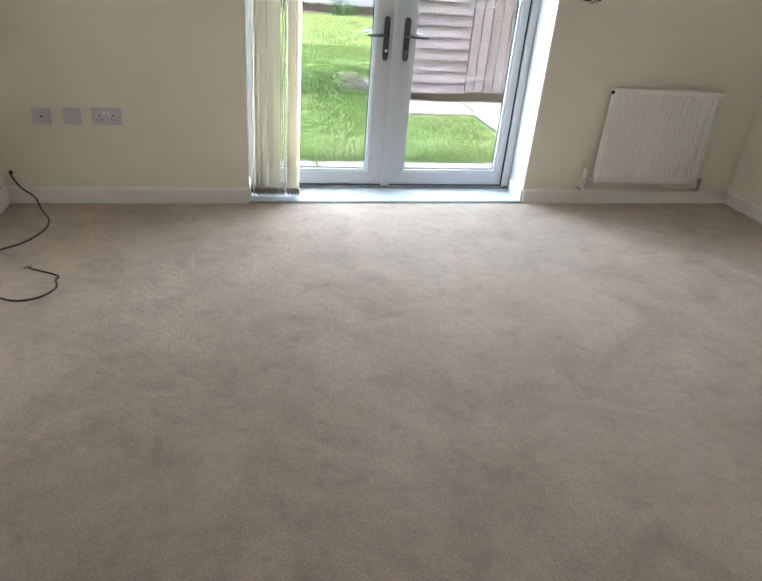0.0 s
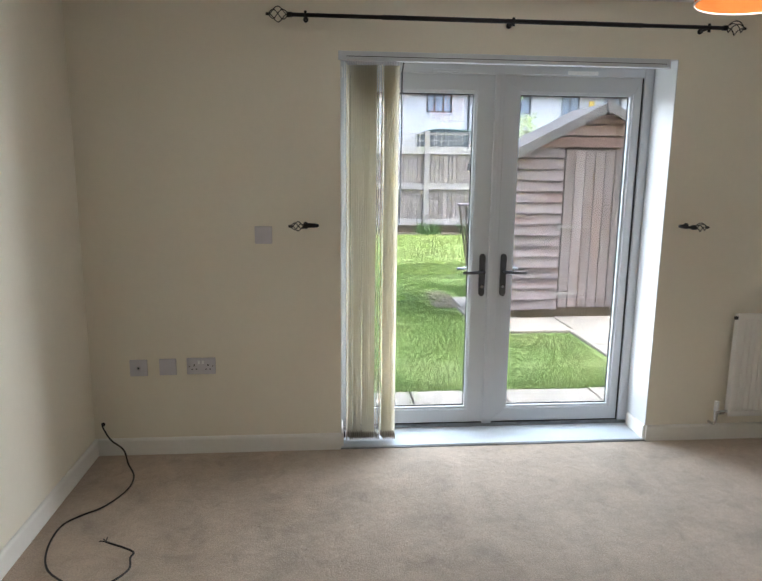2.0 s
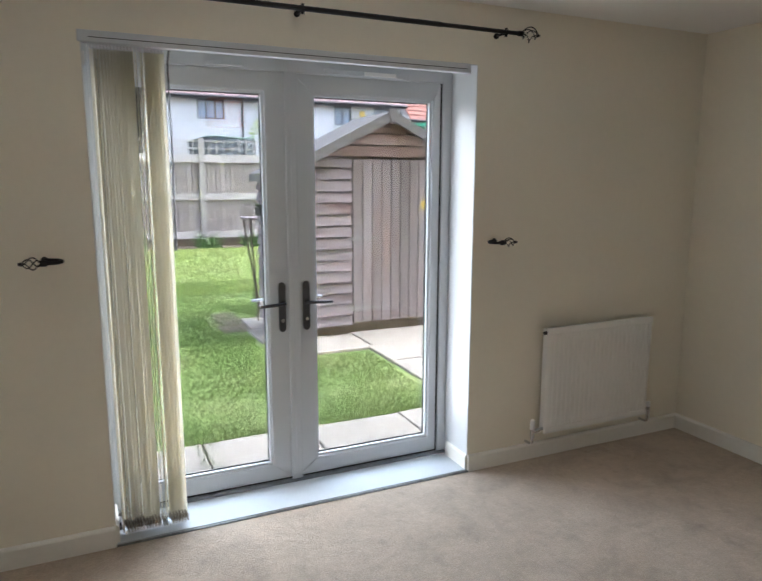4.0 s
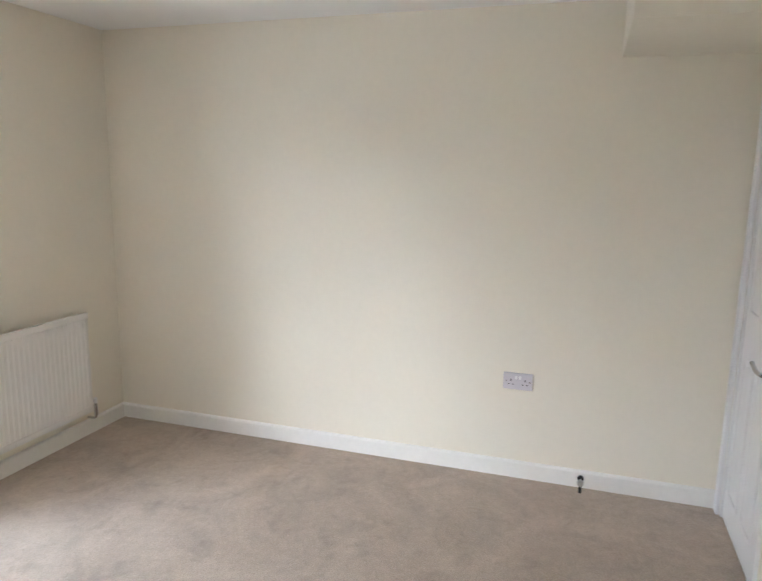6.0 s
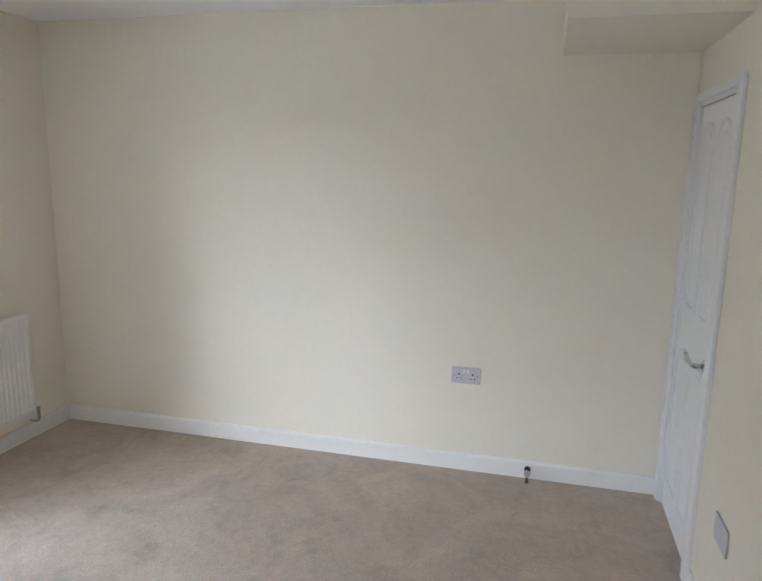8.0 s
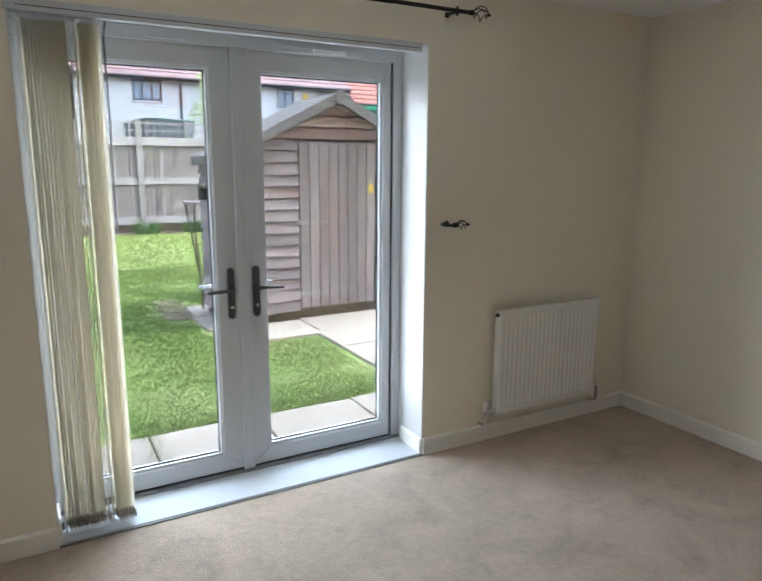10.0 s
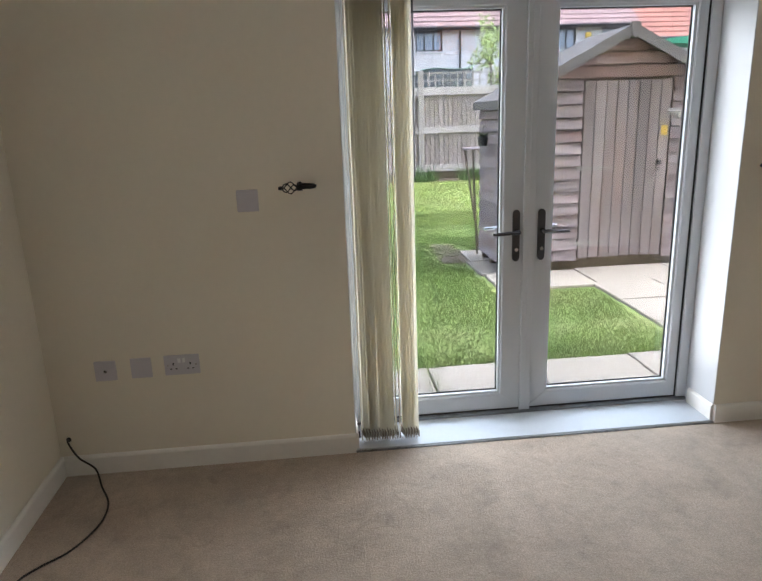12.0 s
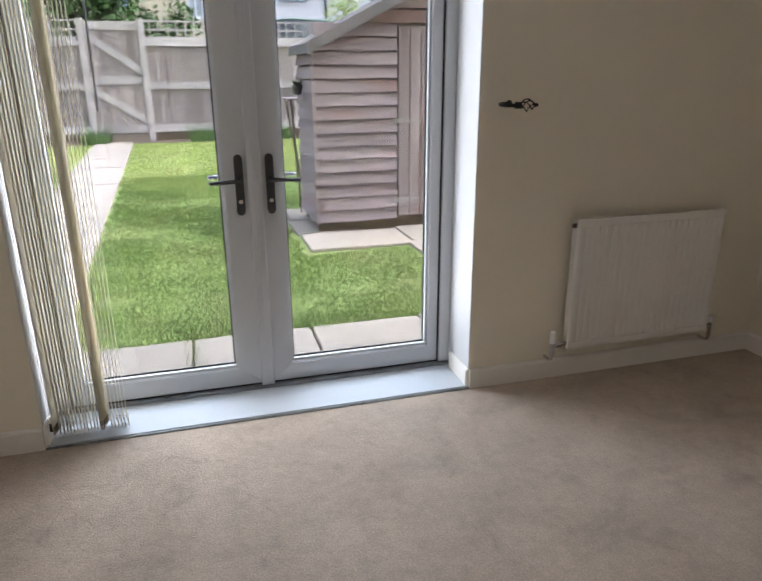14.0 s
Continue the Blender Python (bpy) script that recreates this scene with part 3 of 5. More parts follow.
part("rail", rod(B(), (-0.235, PY, PZ), (1.928, PY, PZ), 0.0095, 16), M_IRON, pole, "", True)
part("sleeve", rod(B(), (0.20, PY, PZ), (1.50, PY, PZ), 0.0112, 16), M_IRON, pole, "", True)


def cage(x, s, length, rad, parent, y=PY, z=PZ, name="finial"):
    """A cage of four twisted wires between two collars."""
    b = B()
    rod(b, (x, y, z), (x + s * 0.022, y, z), 0.0125, 12)
    rod(b, (x + s * (0.022 + length), y, z), (x + s * (0.034 + length), y, z), 0.008, 10, 0.006)
    for k in range(4):
        pts = []
        for q in range(13):
            u = q / 12
            a = math.pi / 2 * k + u * math.pi * 1.1
            r = rad * math.sin(math.pi * u) ** 0.8 + 0.003
            pts.append((x + s * (0.020 + length * u), y + r * math.cos(a), z + r * math.sin(a)))
        tube(b, pts, 0.0024, 6)
    return part(name, b, M_IRON, parent, "twisted wire cage", True)


cage(-0.232, -1, 0.088, 0.032, pole)
cage(1.925, 1, 0.088, 0.032, pole)
for bx in (-0.168, 0.845, 1.852):
    b = rod(B(), (bx, 0, PZ - 0.004), (bx, -0.010, PZ - 0.004), 0.013, 16)
    rod(b, (bx, -0.01, PZ - 0.004), (bx, PY, PZ - 0.004), 0.006, 10)
    rod(b, (bx, PY, PZ - 0.022), (bx, PY, PZ + 0.018), 0.007, 10)
    tube(b, [(bx, PY + 0.015 * math.cos(a), PZ + 0.015 * math.sin(a)) for a in [math.pi * (0.95 + 1.1 * q / 10) for q in range(11)]], 0.004, 8)
    part("bracket", b, M_IRON, pole, "", True)


# ---- curtain holdbacks ----
def holdback(x, s):
    t = thing("curtain_holdback", "black iron curtain holdback with a cage finial", "holdback", (x, 0, 1.24), group="curtain holdbacks beside the doors")
    part("wall_rose", rod(B(), (x + s * 0.062, 0, 1.243), (x + s * 0.062, -0.006, 1.243), 0.012, 14), M_IRON, t)
    b = tube(B(), smooth_path([(x + s * 0.062, -0.005, 1.243), (x + s * 0.058, -0.022, 1.243), (x + s * 0.040, -0.030, 1.243), (x + s * 0.018, -0.032, 1.242), (x + s * 0.004, -0.042, 1.241),
                               (x, -0.056, 1.240), (x + s * 0.005, -0.070, 1.239), (x + s * 0.020, -0.079, 1.238), (x + s * 0.062, -0.080, 1.238)], 5), 0.0074, 10)
    part("arm", b, M_IRON, t, "", True)
    cage(x + s * 0.050, s, 0.062, 0.0205, t, -0.080, 1.238)
    return t


holdback(-0.118, -1)
holdback(1.818, 1)


# ---- sockets and plates ----
def plate_on(kind, label, category, x, z, m, w, h, group=""):
    """A wall plate in the plane y = 0, facing -y, then turned and placed by m."""
    t = thing(kind, label, category, (0, 0, 0), group=group)
    b = box(B(), -w / 2, w / 2, -0.009, -0.0005, -h / 2, h / 2, 0.0035)
    part("plate", b, M_PLASTIC, t)
    return t


def double_socket(m):
    t = plate_on("double_socket", "white plastic double wall socket with two switches", "socket", 0, 0, m, 0.150, 0.090, "wall sockets")
    for s in (-1, 1):
        x = s * 0.036
        b = box(B(), x - 0.003, x + 0.003, -0.0096, -0.0085, 0.000, 0.011)
        part("earth_slot", b, M_BLACK, t)
        for q in (-1, 1):
            b = box(B(), x + q * 0.011 - 0.004, x + q * 0.011 + 0.004, -0.0096, -0.0085, -0.019, -0.014)
            part("pin_slot", b, M_BLACK, t)
        b = box(B(), s * 0.010 - 0.006, s * 0.010 + 0.006, -0.013, -0.0085, 0.012, 0.031, 0.0015)
        part("rocker_switch", b, M_GLOSS, t)
    for s in (-1, 1):
        part("screw", rod(B(), (s * 0.060, -0.0085, 0.0), (s * 0.060, -0.0098, 0.0), 0.0035, 10), M_CHROME, t)
    t.matrix_basis = m
    return t


double_socket(pose(-0.739, 0, 0.490))
double_socket(pose(XR, -2.505, 0.530, 0, 0, -90))
t = plate_on("aerial_socket", "white plastic wall plate with a round aerial socket", "socket", 0, 0, None, 0.090, 0.090, "wall sockets")
b = B()
tube(b, [(0.0065 * math.cos(a), -0.0125, 0.0065 * math.sin(a)) for a in [2 * math.pi * q / 14 for q in range(15)]], 0.0018, 6)
part("socket_ring", b, M_CHROME, t)
part("socket_hole", rod(B(), (0, -0.0085, 0), (0, -0.0112, 0), 0.0055, 14), M_BLACK, t)
t.matrix_basis = pose(-1.062, 0, 0.484)
t = plate_on("blank_plate", "white plastic blank wall plate", "wall plate", 0, 0, None, 0.088, 0.090, "blank wall plates")
for s in (-1, 1):
    part("screw_cap", rod(B(), (s * 0.030, -0.0085, 0), (s * 0.030, -0.0098, 0), 0.004, 10), M_PLASTIC, t)
t.matrix_basis = pose(-0.912, 0, 0.487)
wide_plate = plate_on("blank_plate", "wide white plastic blank plate beside the inner door", "wall plate", 0, 0, None, 0.150, 0.090, "blank wall plates")
for s in (-1, 1):
    part("screw_cap", rod(B(), (s * 0.060, -0.0085, 0), (s * 0.060, -0.0098, 0), 0.004, 10), M_PLASTIC, wide_plate)
wide_plate.matrix_basis = pose(2.20, YS, 0.430, 0, 0, 180)
t2 = copy_thing(t, pose(-0.397, 0, 1.186))
t2["label"] = "white plastic blank plate high on the wall"

# ---- radiator ----
RX0, RX1, RZ0, RZ1 = 2.196, 2.955, 0.166, 0.765
rad = thing("radiator", "white enamelled panel radiator with vertical ribs", "radiator", (2.57, -0.05, RZ0))
b = B()
prof = []
n_rib = 22
x_a, x_b = RX0 + 0.022, RX1 - 0.022
pitch = (x_b - x_a) / n_rib
line = [(RX0, -0.078), (RX0 + 0.010, -0.084), (x_a, -0.085)]
for k in range(n_rib):
    x = x_a + k * pitch
    line += [(x + pitch * 0.24, -0.085), (x + pitch * 0.36, -0.0798), (x + pitch * 0.64, -0.0798), (x + pitch * 0.76, -0.085)]
line += [(x_b, -0.085), (RX1 - 0.010, -0.084), (RX1, -0.078)]
outline = line + [(RX1, -0.070), (RX0, -0.070)]
prism(b, outline, 'z', RZ0 + 0.035, RZ1 - 0.035)
front = part("front_panel", b, M_RAD, rad)
for z0, z1 in ((RZ1 - 0.0349, RZ1), (RZ0, RZ0 + 0.0349)):
    part("rim", box(B(), RX0, RX1, -0.0856, -0.0700, z0, z1, 0.004), M_RAD, front)
part("back_panel", box(B(), RX0 + 0.012, RX1 - 0.012, -0.034, -0.022, RZ0 + 0.01, RZ1 - 0.012, 0.003), M_RAD, rad)
for s in (RX0 + 0.004, RX1 - 0.012):
    part("end_cover", box(B(), s, s + 0.008, -0.069, -0.034, RZ0 + 0.03, RZ1 - 0.03, 0.002), M_RAD, rad)
for k in range(24):
    x = RX0 + 0.035 + k * 0.0297
    part("convector_fin", box(B(), x, x + 0.0012, -0.068, -0.036, RZ0 + 0.03, RZ1 - 0.02), M_RAD, rad)
for x in (RX0 + 0.12, RX1 - 0.12):
    part("wall_bracket", box(B(), x - 0.014, x + 0.014, -0.026, 0.0, RZ0 + 0.05, RZ1 - 0.03, 0.002), M_GALV, rad)
part("air_vent", rod(B(), (RX0 - 0.012, -0.062, RZ1 - 0.03), (RX0 + 0.012, -0.062, RZ1 - 0.03), 0.010, 12), M_DKCHROME, rad, "dark air vent screw")
v = part("valve", rod(B(), (RX0 - 0.062, -0.060, 0.140), (RX0 - 0.062, -0.060, 0.196), 0.0115, 16), M_CHROME, rad, "chrome valve with a white cap")
part("valve_cap", rod(B(), (RX0 - 0.062, -0.060, 0.196), (RX0 - 0.062, -0.060, 0.250), 0.014, 16, 0.012), M_GLOSS, v, "white plastic cap")
part("valve_tail", rod(B(), (RX0 - 0.062, -0.060, 0.178), (RX0 + 0.008, -0.060, 0.190), 0.009, 14), M_CHROME, v)
part("valve_nut", rod(B(), (RX0 - 0.040, -0.060, 0.181), (RX0 - 0.022, -0.060, 0.184), 0.014, 6), M_CHROME, v)
part("pipe", tube(B(), smooth_path([(RX0 - 0.062, -0.060, 0.145), (RX0 - 0.062, -0.058, 0.122), (RX0 - 0.062, -0.040, 0.108), (RX0 - 0.062, 0.0, 0.106)], 5), 0.0075, 10), M_CHROME, v)
v = part("valve", rod(B(), (RX1 + 0.040, -0.060, 0.125), (RX1 + 0.040, -0.060, 0.200), 0.0105, 16), M_CHROME, rad, "chrome lockshield valve")
part("valve_tail", rod(B(), (RX1 - 0.006, -0.060, 0.185), (RX1 + 0.040, -0.060, 0.178), 0.009, 14), M_CHROME, v)
part("valve_cap", rod(B(), (RX1 + 0.040, -0.060, 0.200), (RX1 + 0.040, -0.060, 0.232), 0.012, 16), M_GLOSS, v)
part("pipe", tube(B(), smooth_path([(RX1 + 0.040, -0.060, 0.130), (RX1 + 0.040, -0.055, 0.112), (RX1 + 0.040, -0.040, 0.104), (RX1 + 0.040, 0.0, 0.103)], 5), 0.0075, 10), M_CHROME, v)

# ---- loose cable ----
cab = [(-1.265, 0.004, 0.172), (-1.262, -0.020, 0.165), (-1.215, -0.050, 0.105), (-1.150, -0.060, 0.052), (-1.105, -0.140, 0.010), (-1.040, -0.270, 0.006), (-1.030, -0.410, 0.006),
       (-1.085, -0.560, 0.006), (-1.165, -0.640, 0.006), (-1.215, -0.715, 0.006), (-1.212, -0.850, 0.006), (-1.175, -0.980, 0.006), (-1.110, -1.070, 0.006), (-0.985, -1.150, 0.006),
       (-0.890, -1.130, 0.006), (-0.840, -1.050, 0.006), (-0.855, -0.975, 0.006), (-0.860, -0.930, 0.007), (-0.985, -0.860, 0.010)]
cable = thing("loose_cable", "thin black cable trailing from the wall onto the carpet", "cable", (-1.03, -0.41, 0))
part("sheath", tube(B(), smooth_path(cab, 6), 0.0042, 8), M_CABLE, cable, "", True)
part("wall_hole", rod(B(), (-1.265, -0.0008, 0.172), (-1.265, 0.002, 0.172), 0.011, 12), M_BLACK, cable)
for q, (ex, ey) in enumerate(((-1.004, -0.835), (-1.012, -0.858), (-0.985, -0.838))):
    part("bare_end", tube(B(), [(-0.985, -0.860, 0.010), ((ex - 0.985) / 2, (ey - 0.860) / 2, 0.013), (ex, ey, 0.008 + 0.004 * q)], 0.0022, 6), M_CABLE, cable, "frayed bare end")

# ---- door stop ----
stop = thing("door_stop", "short dark metal door stop on the skirting", "door stop", (XR - 0.016, -2.85, 0.05))
part("base", rod(B(), (XR - 0.016, -2.85, 0.052), (XR - 0.022, -2.85, 0.052), 0.017, 16), M_DKCHROME, stop)
part("stem", rod(B(), (XR - 0.022, -2.85, 0.052), (XR - 0.066, -2.85, 0.052), 0.0075, 12), M_CHROME, stop)
part("rubber_tip", rod(B(), (XR - 0.066, -2.85, 0.052), (XR - 0.086, -2.85, 0.052), 0.017, 16, 0.015), M_GALV, stop, "grey domed tip")
part("stop_foot", rod(B(), (XR - 0.072, -2.85, 0.0), (XR - 0.072, -2.85, 0.037), 0.008, 12), M_GASKET, stop, "short black foot")

# ---- inner door ----
arch_t = 0.068
cas = thing("door_casing", "white gloss door lining and architrave", "door frame", (2.85, YS, 0), kind="structure")
part("architrave", box(B(), DX0 - arch_t, DX0 + 0.006, YS, YS + 0.018, 0, DH + 0.030, 0.005), M_GLOSS, cas)
part("architrave", box(B(), DX1 - 0.006, min(DX1 + arch_t, XR - 0.017), YS, YS + 0.018, 0, DH + 0.030, 0.005), M_GLOSS, cas)
part("architrave", box(B(), DX0 + 0.006, DX1 - 0.006, YS, YS + 0.018, DH - 0.006, DH + 0.030, 0.005), M_GLOSS, cas)
part("lining", box(B(), DX0, DX0 + 0.022, YS - 0.1, YS - 0.001, 0, DH, 0.002), M_GLOSS, cas)
part("lining", box(B(), DX1 - 0.022, DX1, YS - 0.1, YS - 0.001, 0, DH, 0.002), M_GLOSS, cas)
part("lining", box(B(), DX0 + 0.022, DX1 - 0.022, YS - 0.1, YS - 0.001, DH - 0.022, DH, 0.002), M_GLOSS, cas)
part("strike_plate", box(B(), DX0 + 0.0215, DX0 + 0.024, YS - 0.035, YS - 0.008, 0.815, 0.905, 0.0005), M_DKCHROME, cas, "dark metal strike plate")
lx0, lx1, ly = DX0 + 0.026, DX1 - 0.025, YS - 0.008
leaf = thing("door_3", "white moulded panel inner door, shut", "door", ((lx0 + lx1) / 2, ly, 0.008), kind="structure")
part("slab", box(B(), lx0, lx1, ly - 0.038, ly, 0.008, DH - 0.025, 0.002), M_GLOSS, leaf)


def panel(x0, x1, z0, z1, arch):
    """A raised moulding round a panel, with an arched top where asked."""
    pts = [(x0, z0), (x1, z0), (x1, z1 - arch)]
    for q in range(1, 10):
        a = math.pi * q / 10
        pts.append(((x0 + x1) / 2 + (x1 - x0) / 2 * math.cos(a), z1 - arch + arch * math.sin(a)))
    pts.append((x0, z1 - arch))
    b = tube(B(), [(p[0], ly + 0.001, p[1]) for p in pts + pts[:2]], 0.0075, 6)
    part("panel_moulding", b, M_GLOSS, leaf)
    b = prism(B(), [((p[0] - (x0 + x1) / 2) * 0.80 + (x0 + x1) / 2, (p[1] - (z0 + z1) / 2) * 0.90 + (z0 + z1) / 2) for p in pts], 'y', ly - 0.001, ly + 0.005)
    part("raised_panel", b, M_GLOSS, leaf)


lm = (lx0 + lx1) / 2
for x0, x1 in ((lx0 + 0.085, lm - 0.045), (lm + 0.045, lx1 - 0.085)):
    panel(x0, x1, 0.16, 0.82, 0.0001 + 0.03)
    panel(x0, x1, 1.02, 1.80, 0.06)
hx = lx0 + 0.055
h = part("door_handle", rod(B(), (hx, ly, 0.860), (hx, ly + 0.010, 0.860), 0.026, 20), M_CHROME, leaf, "satin chrome lever handle")
b = rod(B(), (hx, ly + 0.009, 0.860), (hx, ly + 0.045, 0.860), 0.010, 12)
tube(b, smooth_path([(hx - 0.004, ly + 0.045, 0.860), (hx + 0.03, ly + 0.050, 0.859), (hx + 0.07, ly + 0.052, 0.864), (hx + 0.125, ly + 0.050, 0.873)], 5), 0.0085, 10)
part("lever", b, M_CHROME, h, "", True)
for z in (0.21, 1.62):
    hg = part("hinge", box(B(), lx1 - 0.004, lx1 + 0.014, ly - 0.002, ly + 0.0025, z - 0.045, z + 0.045, 0.001), M_GLOSS, leaf, "painted hinge with dark screws")
    part("hinge_pin", rod(B(), (lx1 + 0.002, ly + 0.006, z - 0.046), (lx1 + 0.002, ly + 0.006, z + 0.046), 0.006, 10), M_GLOSS, hg)
    for dz in (-0.022, 0.022):
        part("screw", rod(B(), (lx1 + 0.009, ly + 0.002, z + dz), (lx1 + 0.009, ly + 0.0045, z + dz), 0.0075, 10), M_DKCHROME, hg)

# ---- pendant lamp ----
LX, LY = 0.99, -1.75
lamp = thing("pendant_lamp", "lit ceiling pendant with an orange cloth drum shade", "ceiling lamp", (LX, LY, 1.94))
b = B()
segs = 40
ring = [[b.verts.new((LX + r * math.cos(2 * math.pi * k / segs), LY + r * math.sin(2 * math.pi * k / segs), z)) for k in range(segs)] for r, z in ((0.150, 1.942), (0.135, 2.150))]
for k in range(segs):
    b.faces.new((ring[0][k], ring[0][(k + 1) % segs], ring[1][(k + 1) % segs], ring[1][k]))
bmesh.ops.solidify(b, geom=b.faces[:], thickness=0.0015)
sh = part("shade", b, M_SHADE, lamp, "orange cloth drum shade", True)
for r, z in ((0.150, 1.942), (0.135, 2.150)):
    b = B()
    tube(b, [(LX + r * math.cos(2 * math.pi * k / 40), LY + r * math.sin(2 * math.pi * k / 40), z) for k in range(41)], 0.0022, 6)
    part("wire_ring", b, M_GLOSS, sh)
b = B()
for k in range(3):
    a = 2 * math.pi * k / 3
    rod(b, (LX, LY, 2.13), (LX + 0.136 * math.cos(a), LY + 0.136 * math.sin(a), 2.149), 0.0018, 6)
part("strut", b, M_GLOSS, sh)
part("bulb_holder", rod(B(), (LX, LY, 2.085), (LX, LY, 2.16), 0.018, 16), M_GLOSS, lamp)
part("cord", rod(B(), (LX, LY, 2.16), (LX, LY, H - 0.02), 0.003, 8), M_GLOSS, lamp)
part("ceiling_rose", rod(B(), (LX, LY, H - 0.028), (LX, LY, H), 0.048, 24, 0.050), M_GLOSS, lamp)

# ---- garden ----
GZ = -0.155
solid("ground", box(B(), -900, 900, 0.34, 1800, GZ - 0.3, GZ - 0.004), M_EARTH, "bare earth and grass beyond the garden", "ground", kind="structure")
bm = B()
box(bm, -900, -3.2, -900, 0.34, GZ - 0.3, GZ - 0.004)
box(bm, 5.2, 900, -900, 0.34, GZ - 0.3, GZ - 0.004)
box(bm, -3.2, 5.2, -900, -7.0, GZ - 0.3, GZ - 0.004)
solid("ground_behind", bm, M_EARTH, "bare earth round the house", "ground", kind="structure")


def lumpy(x0, x1, y0, y1, nx, ny, amp, z):
    """A sheet with gentle lumps and a ragged edge."""
    b = B()
    g = []
    for j in range(ny + 1):
        row = []
        for i in range(nx + 1):
            x, y = x0 + (x1 - x0) * i / nx, y0 + (y1 - y0) * j / ny
            if i in (0, nx) or j in (0, ny):
                x += 0.05 * noise.noise((x * 3, y * 3, 1.0))
                y += 0.05 * noise.noise((x * 3, y * 3, 7.0))
            row.append(b.verts.new((x, y, z + amp * noise.noise((x * 1.3, y * 1.3, 0)) + amp * 0.5 * noise.noise((x * 5, y * 5, 3)))))
        g.append(row)
    for j in range(ny):
        for i in range(nx):
            b.faces.new((g[j][i], g[j][i + 1], g[j + 1][i + 1], g[j + 1][i]))
    return b


lawn = solid("lawn", lumpy(-4.5, 9.0, 1.16, 13.3, 90, 80, 0.010, GZ + 0.016), M_LAWN, "patchy green garden lawn with bare spots", "lawn", kind="structure", shade=True)


def blades(name, label, region, count, hmin, hmax, keep, material, seed, z=GZ + 0.018):
    """Single grass blades, bent and turned at random, as one mesh."""
    rng = np.random.default_rng(seed)
    x = rng.uniform(region[0], region[1], count)
    y = region[2] + (region[3] - region[2]) * rng.uniform(0, 1, count) ** 1.35
    ok = np.array([keep(a, b) for a, b in zip(x, y)])
    x, y = x[ok], y[ok]
    c = len(x)
    h = rng.uniform(hmin, hmax, c)
    a = rng.uniform(0, 2 * np.pi, c)
    w = 0.0022 + 0.0008 * np.maximum(y - 1, 0)
    lean = rng.uniform(0.1, 0.8, c) * h
    la = rng.uniform(0, 2 * np.pi, c)
    dx, dy = np.cos(a) * w, np.sin(a) * w
    v = np.empty((c, 3, 3))
    v[:, 0] = np.stack((x - dx, y - dy, np.full(c, z - 0.004)), 1)
    v[:, 1] = np.stack((x + dx, y + dy, np.full(c, z - 0.004)), 1)
    v[:, 2] = np.stack((x + np.cos(la) * lean, y + np.sin(la) * lean, z + h), 1)
    me = bpy.data.meshes.new(name)
    me.from_pydata(v.reshape(-1, 3).tolist(), [], np.arange(c * 3).reshape(-1, 3).tolist())
    me.materials.append(material)
    return tagged(new(name, me), label, "grass", kind="stuff")


def on_lawn(x, y):
    e = 0.05 * noise.noise((x * 4, y * 4, 2)) + 0.03 * noise.noise((x * 17, y * 17, 6))
    if y < 1.215 + e + 0.03 * math.sin(x * 5):
        return False
    if x > 2.43 + e - 0.02 * (2.9 - y) and y < 3.75:
        return x > 4.3
    if y > 2.93 + e and x > 1.50 + e and y < 4.6:
        return x > 4.4
    xl = -0.27 - 0.039 * (y - 3.85)
    if xl - 0.86 < x + e < xl:
        return False
    if noise.noise((x * 0.9 + 3, y * 0.9, 5)) > 0.5:
        return random.random() < 0.6
    if (x - 1.48) ** 2 / 0.10 + (y - 4.75) ** 2 / 0.5 < 1 + e * 8:
        return random.random() < 0.4
    return True


random.seed(11)
blades("grass", "short mown lawn grass", (-2.2, 2.6, 1.2, 8.0), 330000, 0.006, 0.021, on_lawn, M_GRASS, 3)
blades("grass", "short lawn grass further off", (-4.4, 8.5, 6.8, 13.2), 90000, 0.015, 0.04, on_lawn, M_GRASSFAR, 5)
blades("grass_tufts", "longer tufts along the paving edge", (-1.0, 2.5, 1.19, 1.30), 700, 0.03, 0.10, lambda x, y: noise.noise((x * 6, 0, 0)) > 0.0, M_GRASS, 8)
blades("weeds", "tall weeds at the foot of the fence", (-4.0, 9.0, 13.2, 13.85), 5200, 0.08, 0.48, lambda x, y: noise.noise((x * 1.7, 0, 4)) > 0.02, M_LEAF, 9)
blades("moss_tuft", "tuft of grass growing in a paving joint", (0.50, 0.60, 0.80, 1.30), 260, 0.02, 0.07, lambda x, y: True, M_GRASS, 10)
solid("soil_border", lumpy(-4.5, 9.0, 13.2, 13.98, 60, 6, 0.03, GZ + 0.02), M_EARTH, "strip of bare earth along the fence", "earth", kind="structure", shade=True)
solid("bare_patch", lumpy(1.28, 1.60, 4.25, 5.35, 14, 20, 0.012, GZ + 0.022), M_EARTH, "worn bare patch in the lawn", "earth", kind="structure", shade=True)

# paving
paving = thing("paving", "pale stone paving slabs round the lawn", "paving", (1.0, 0.8, GZ), kind="structure")


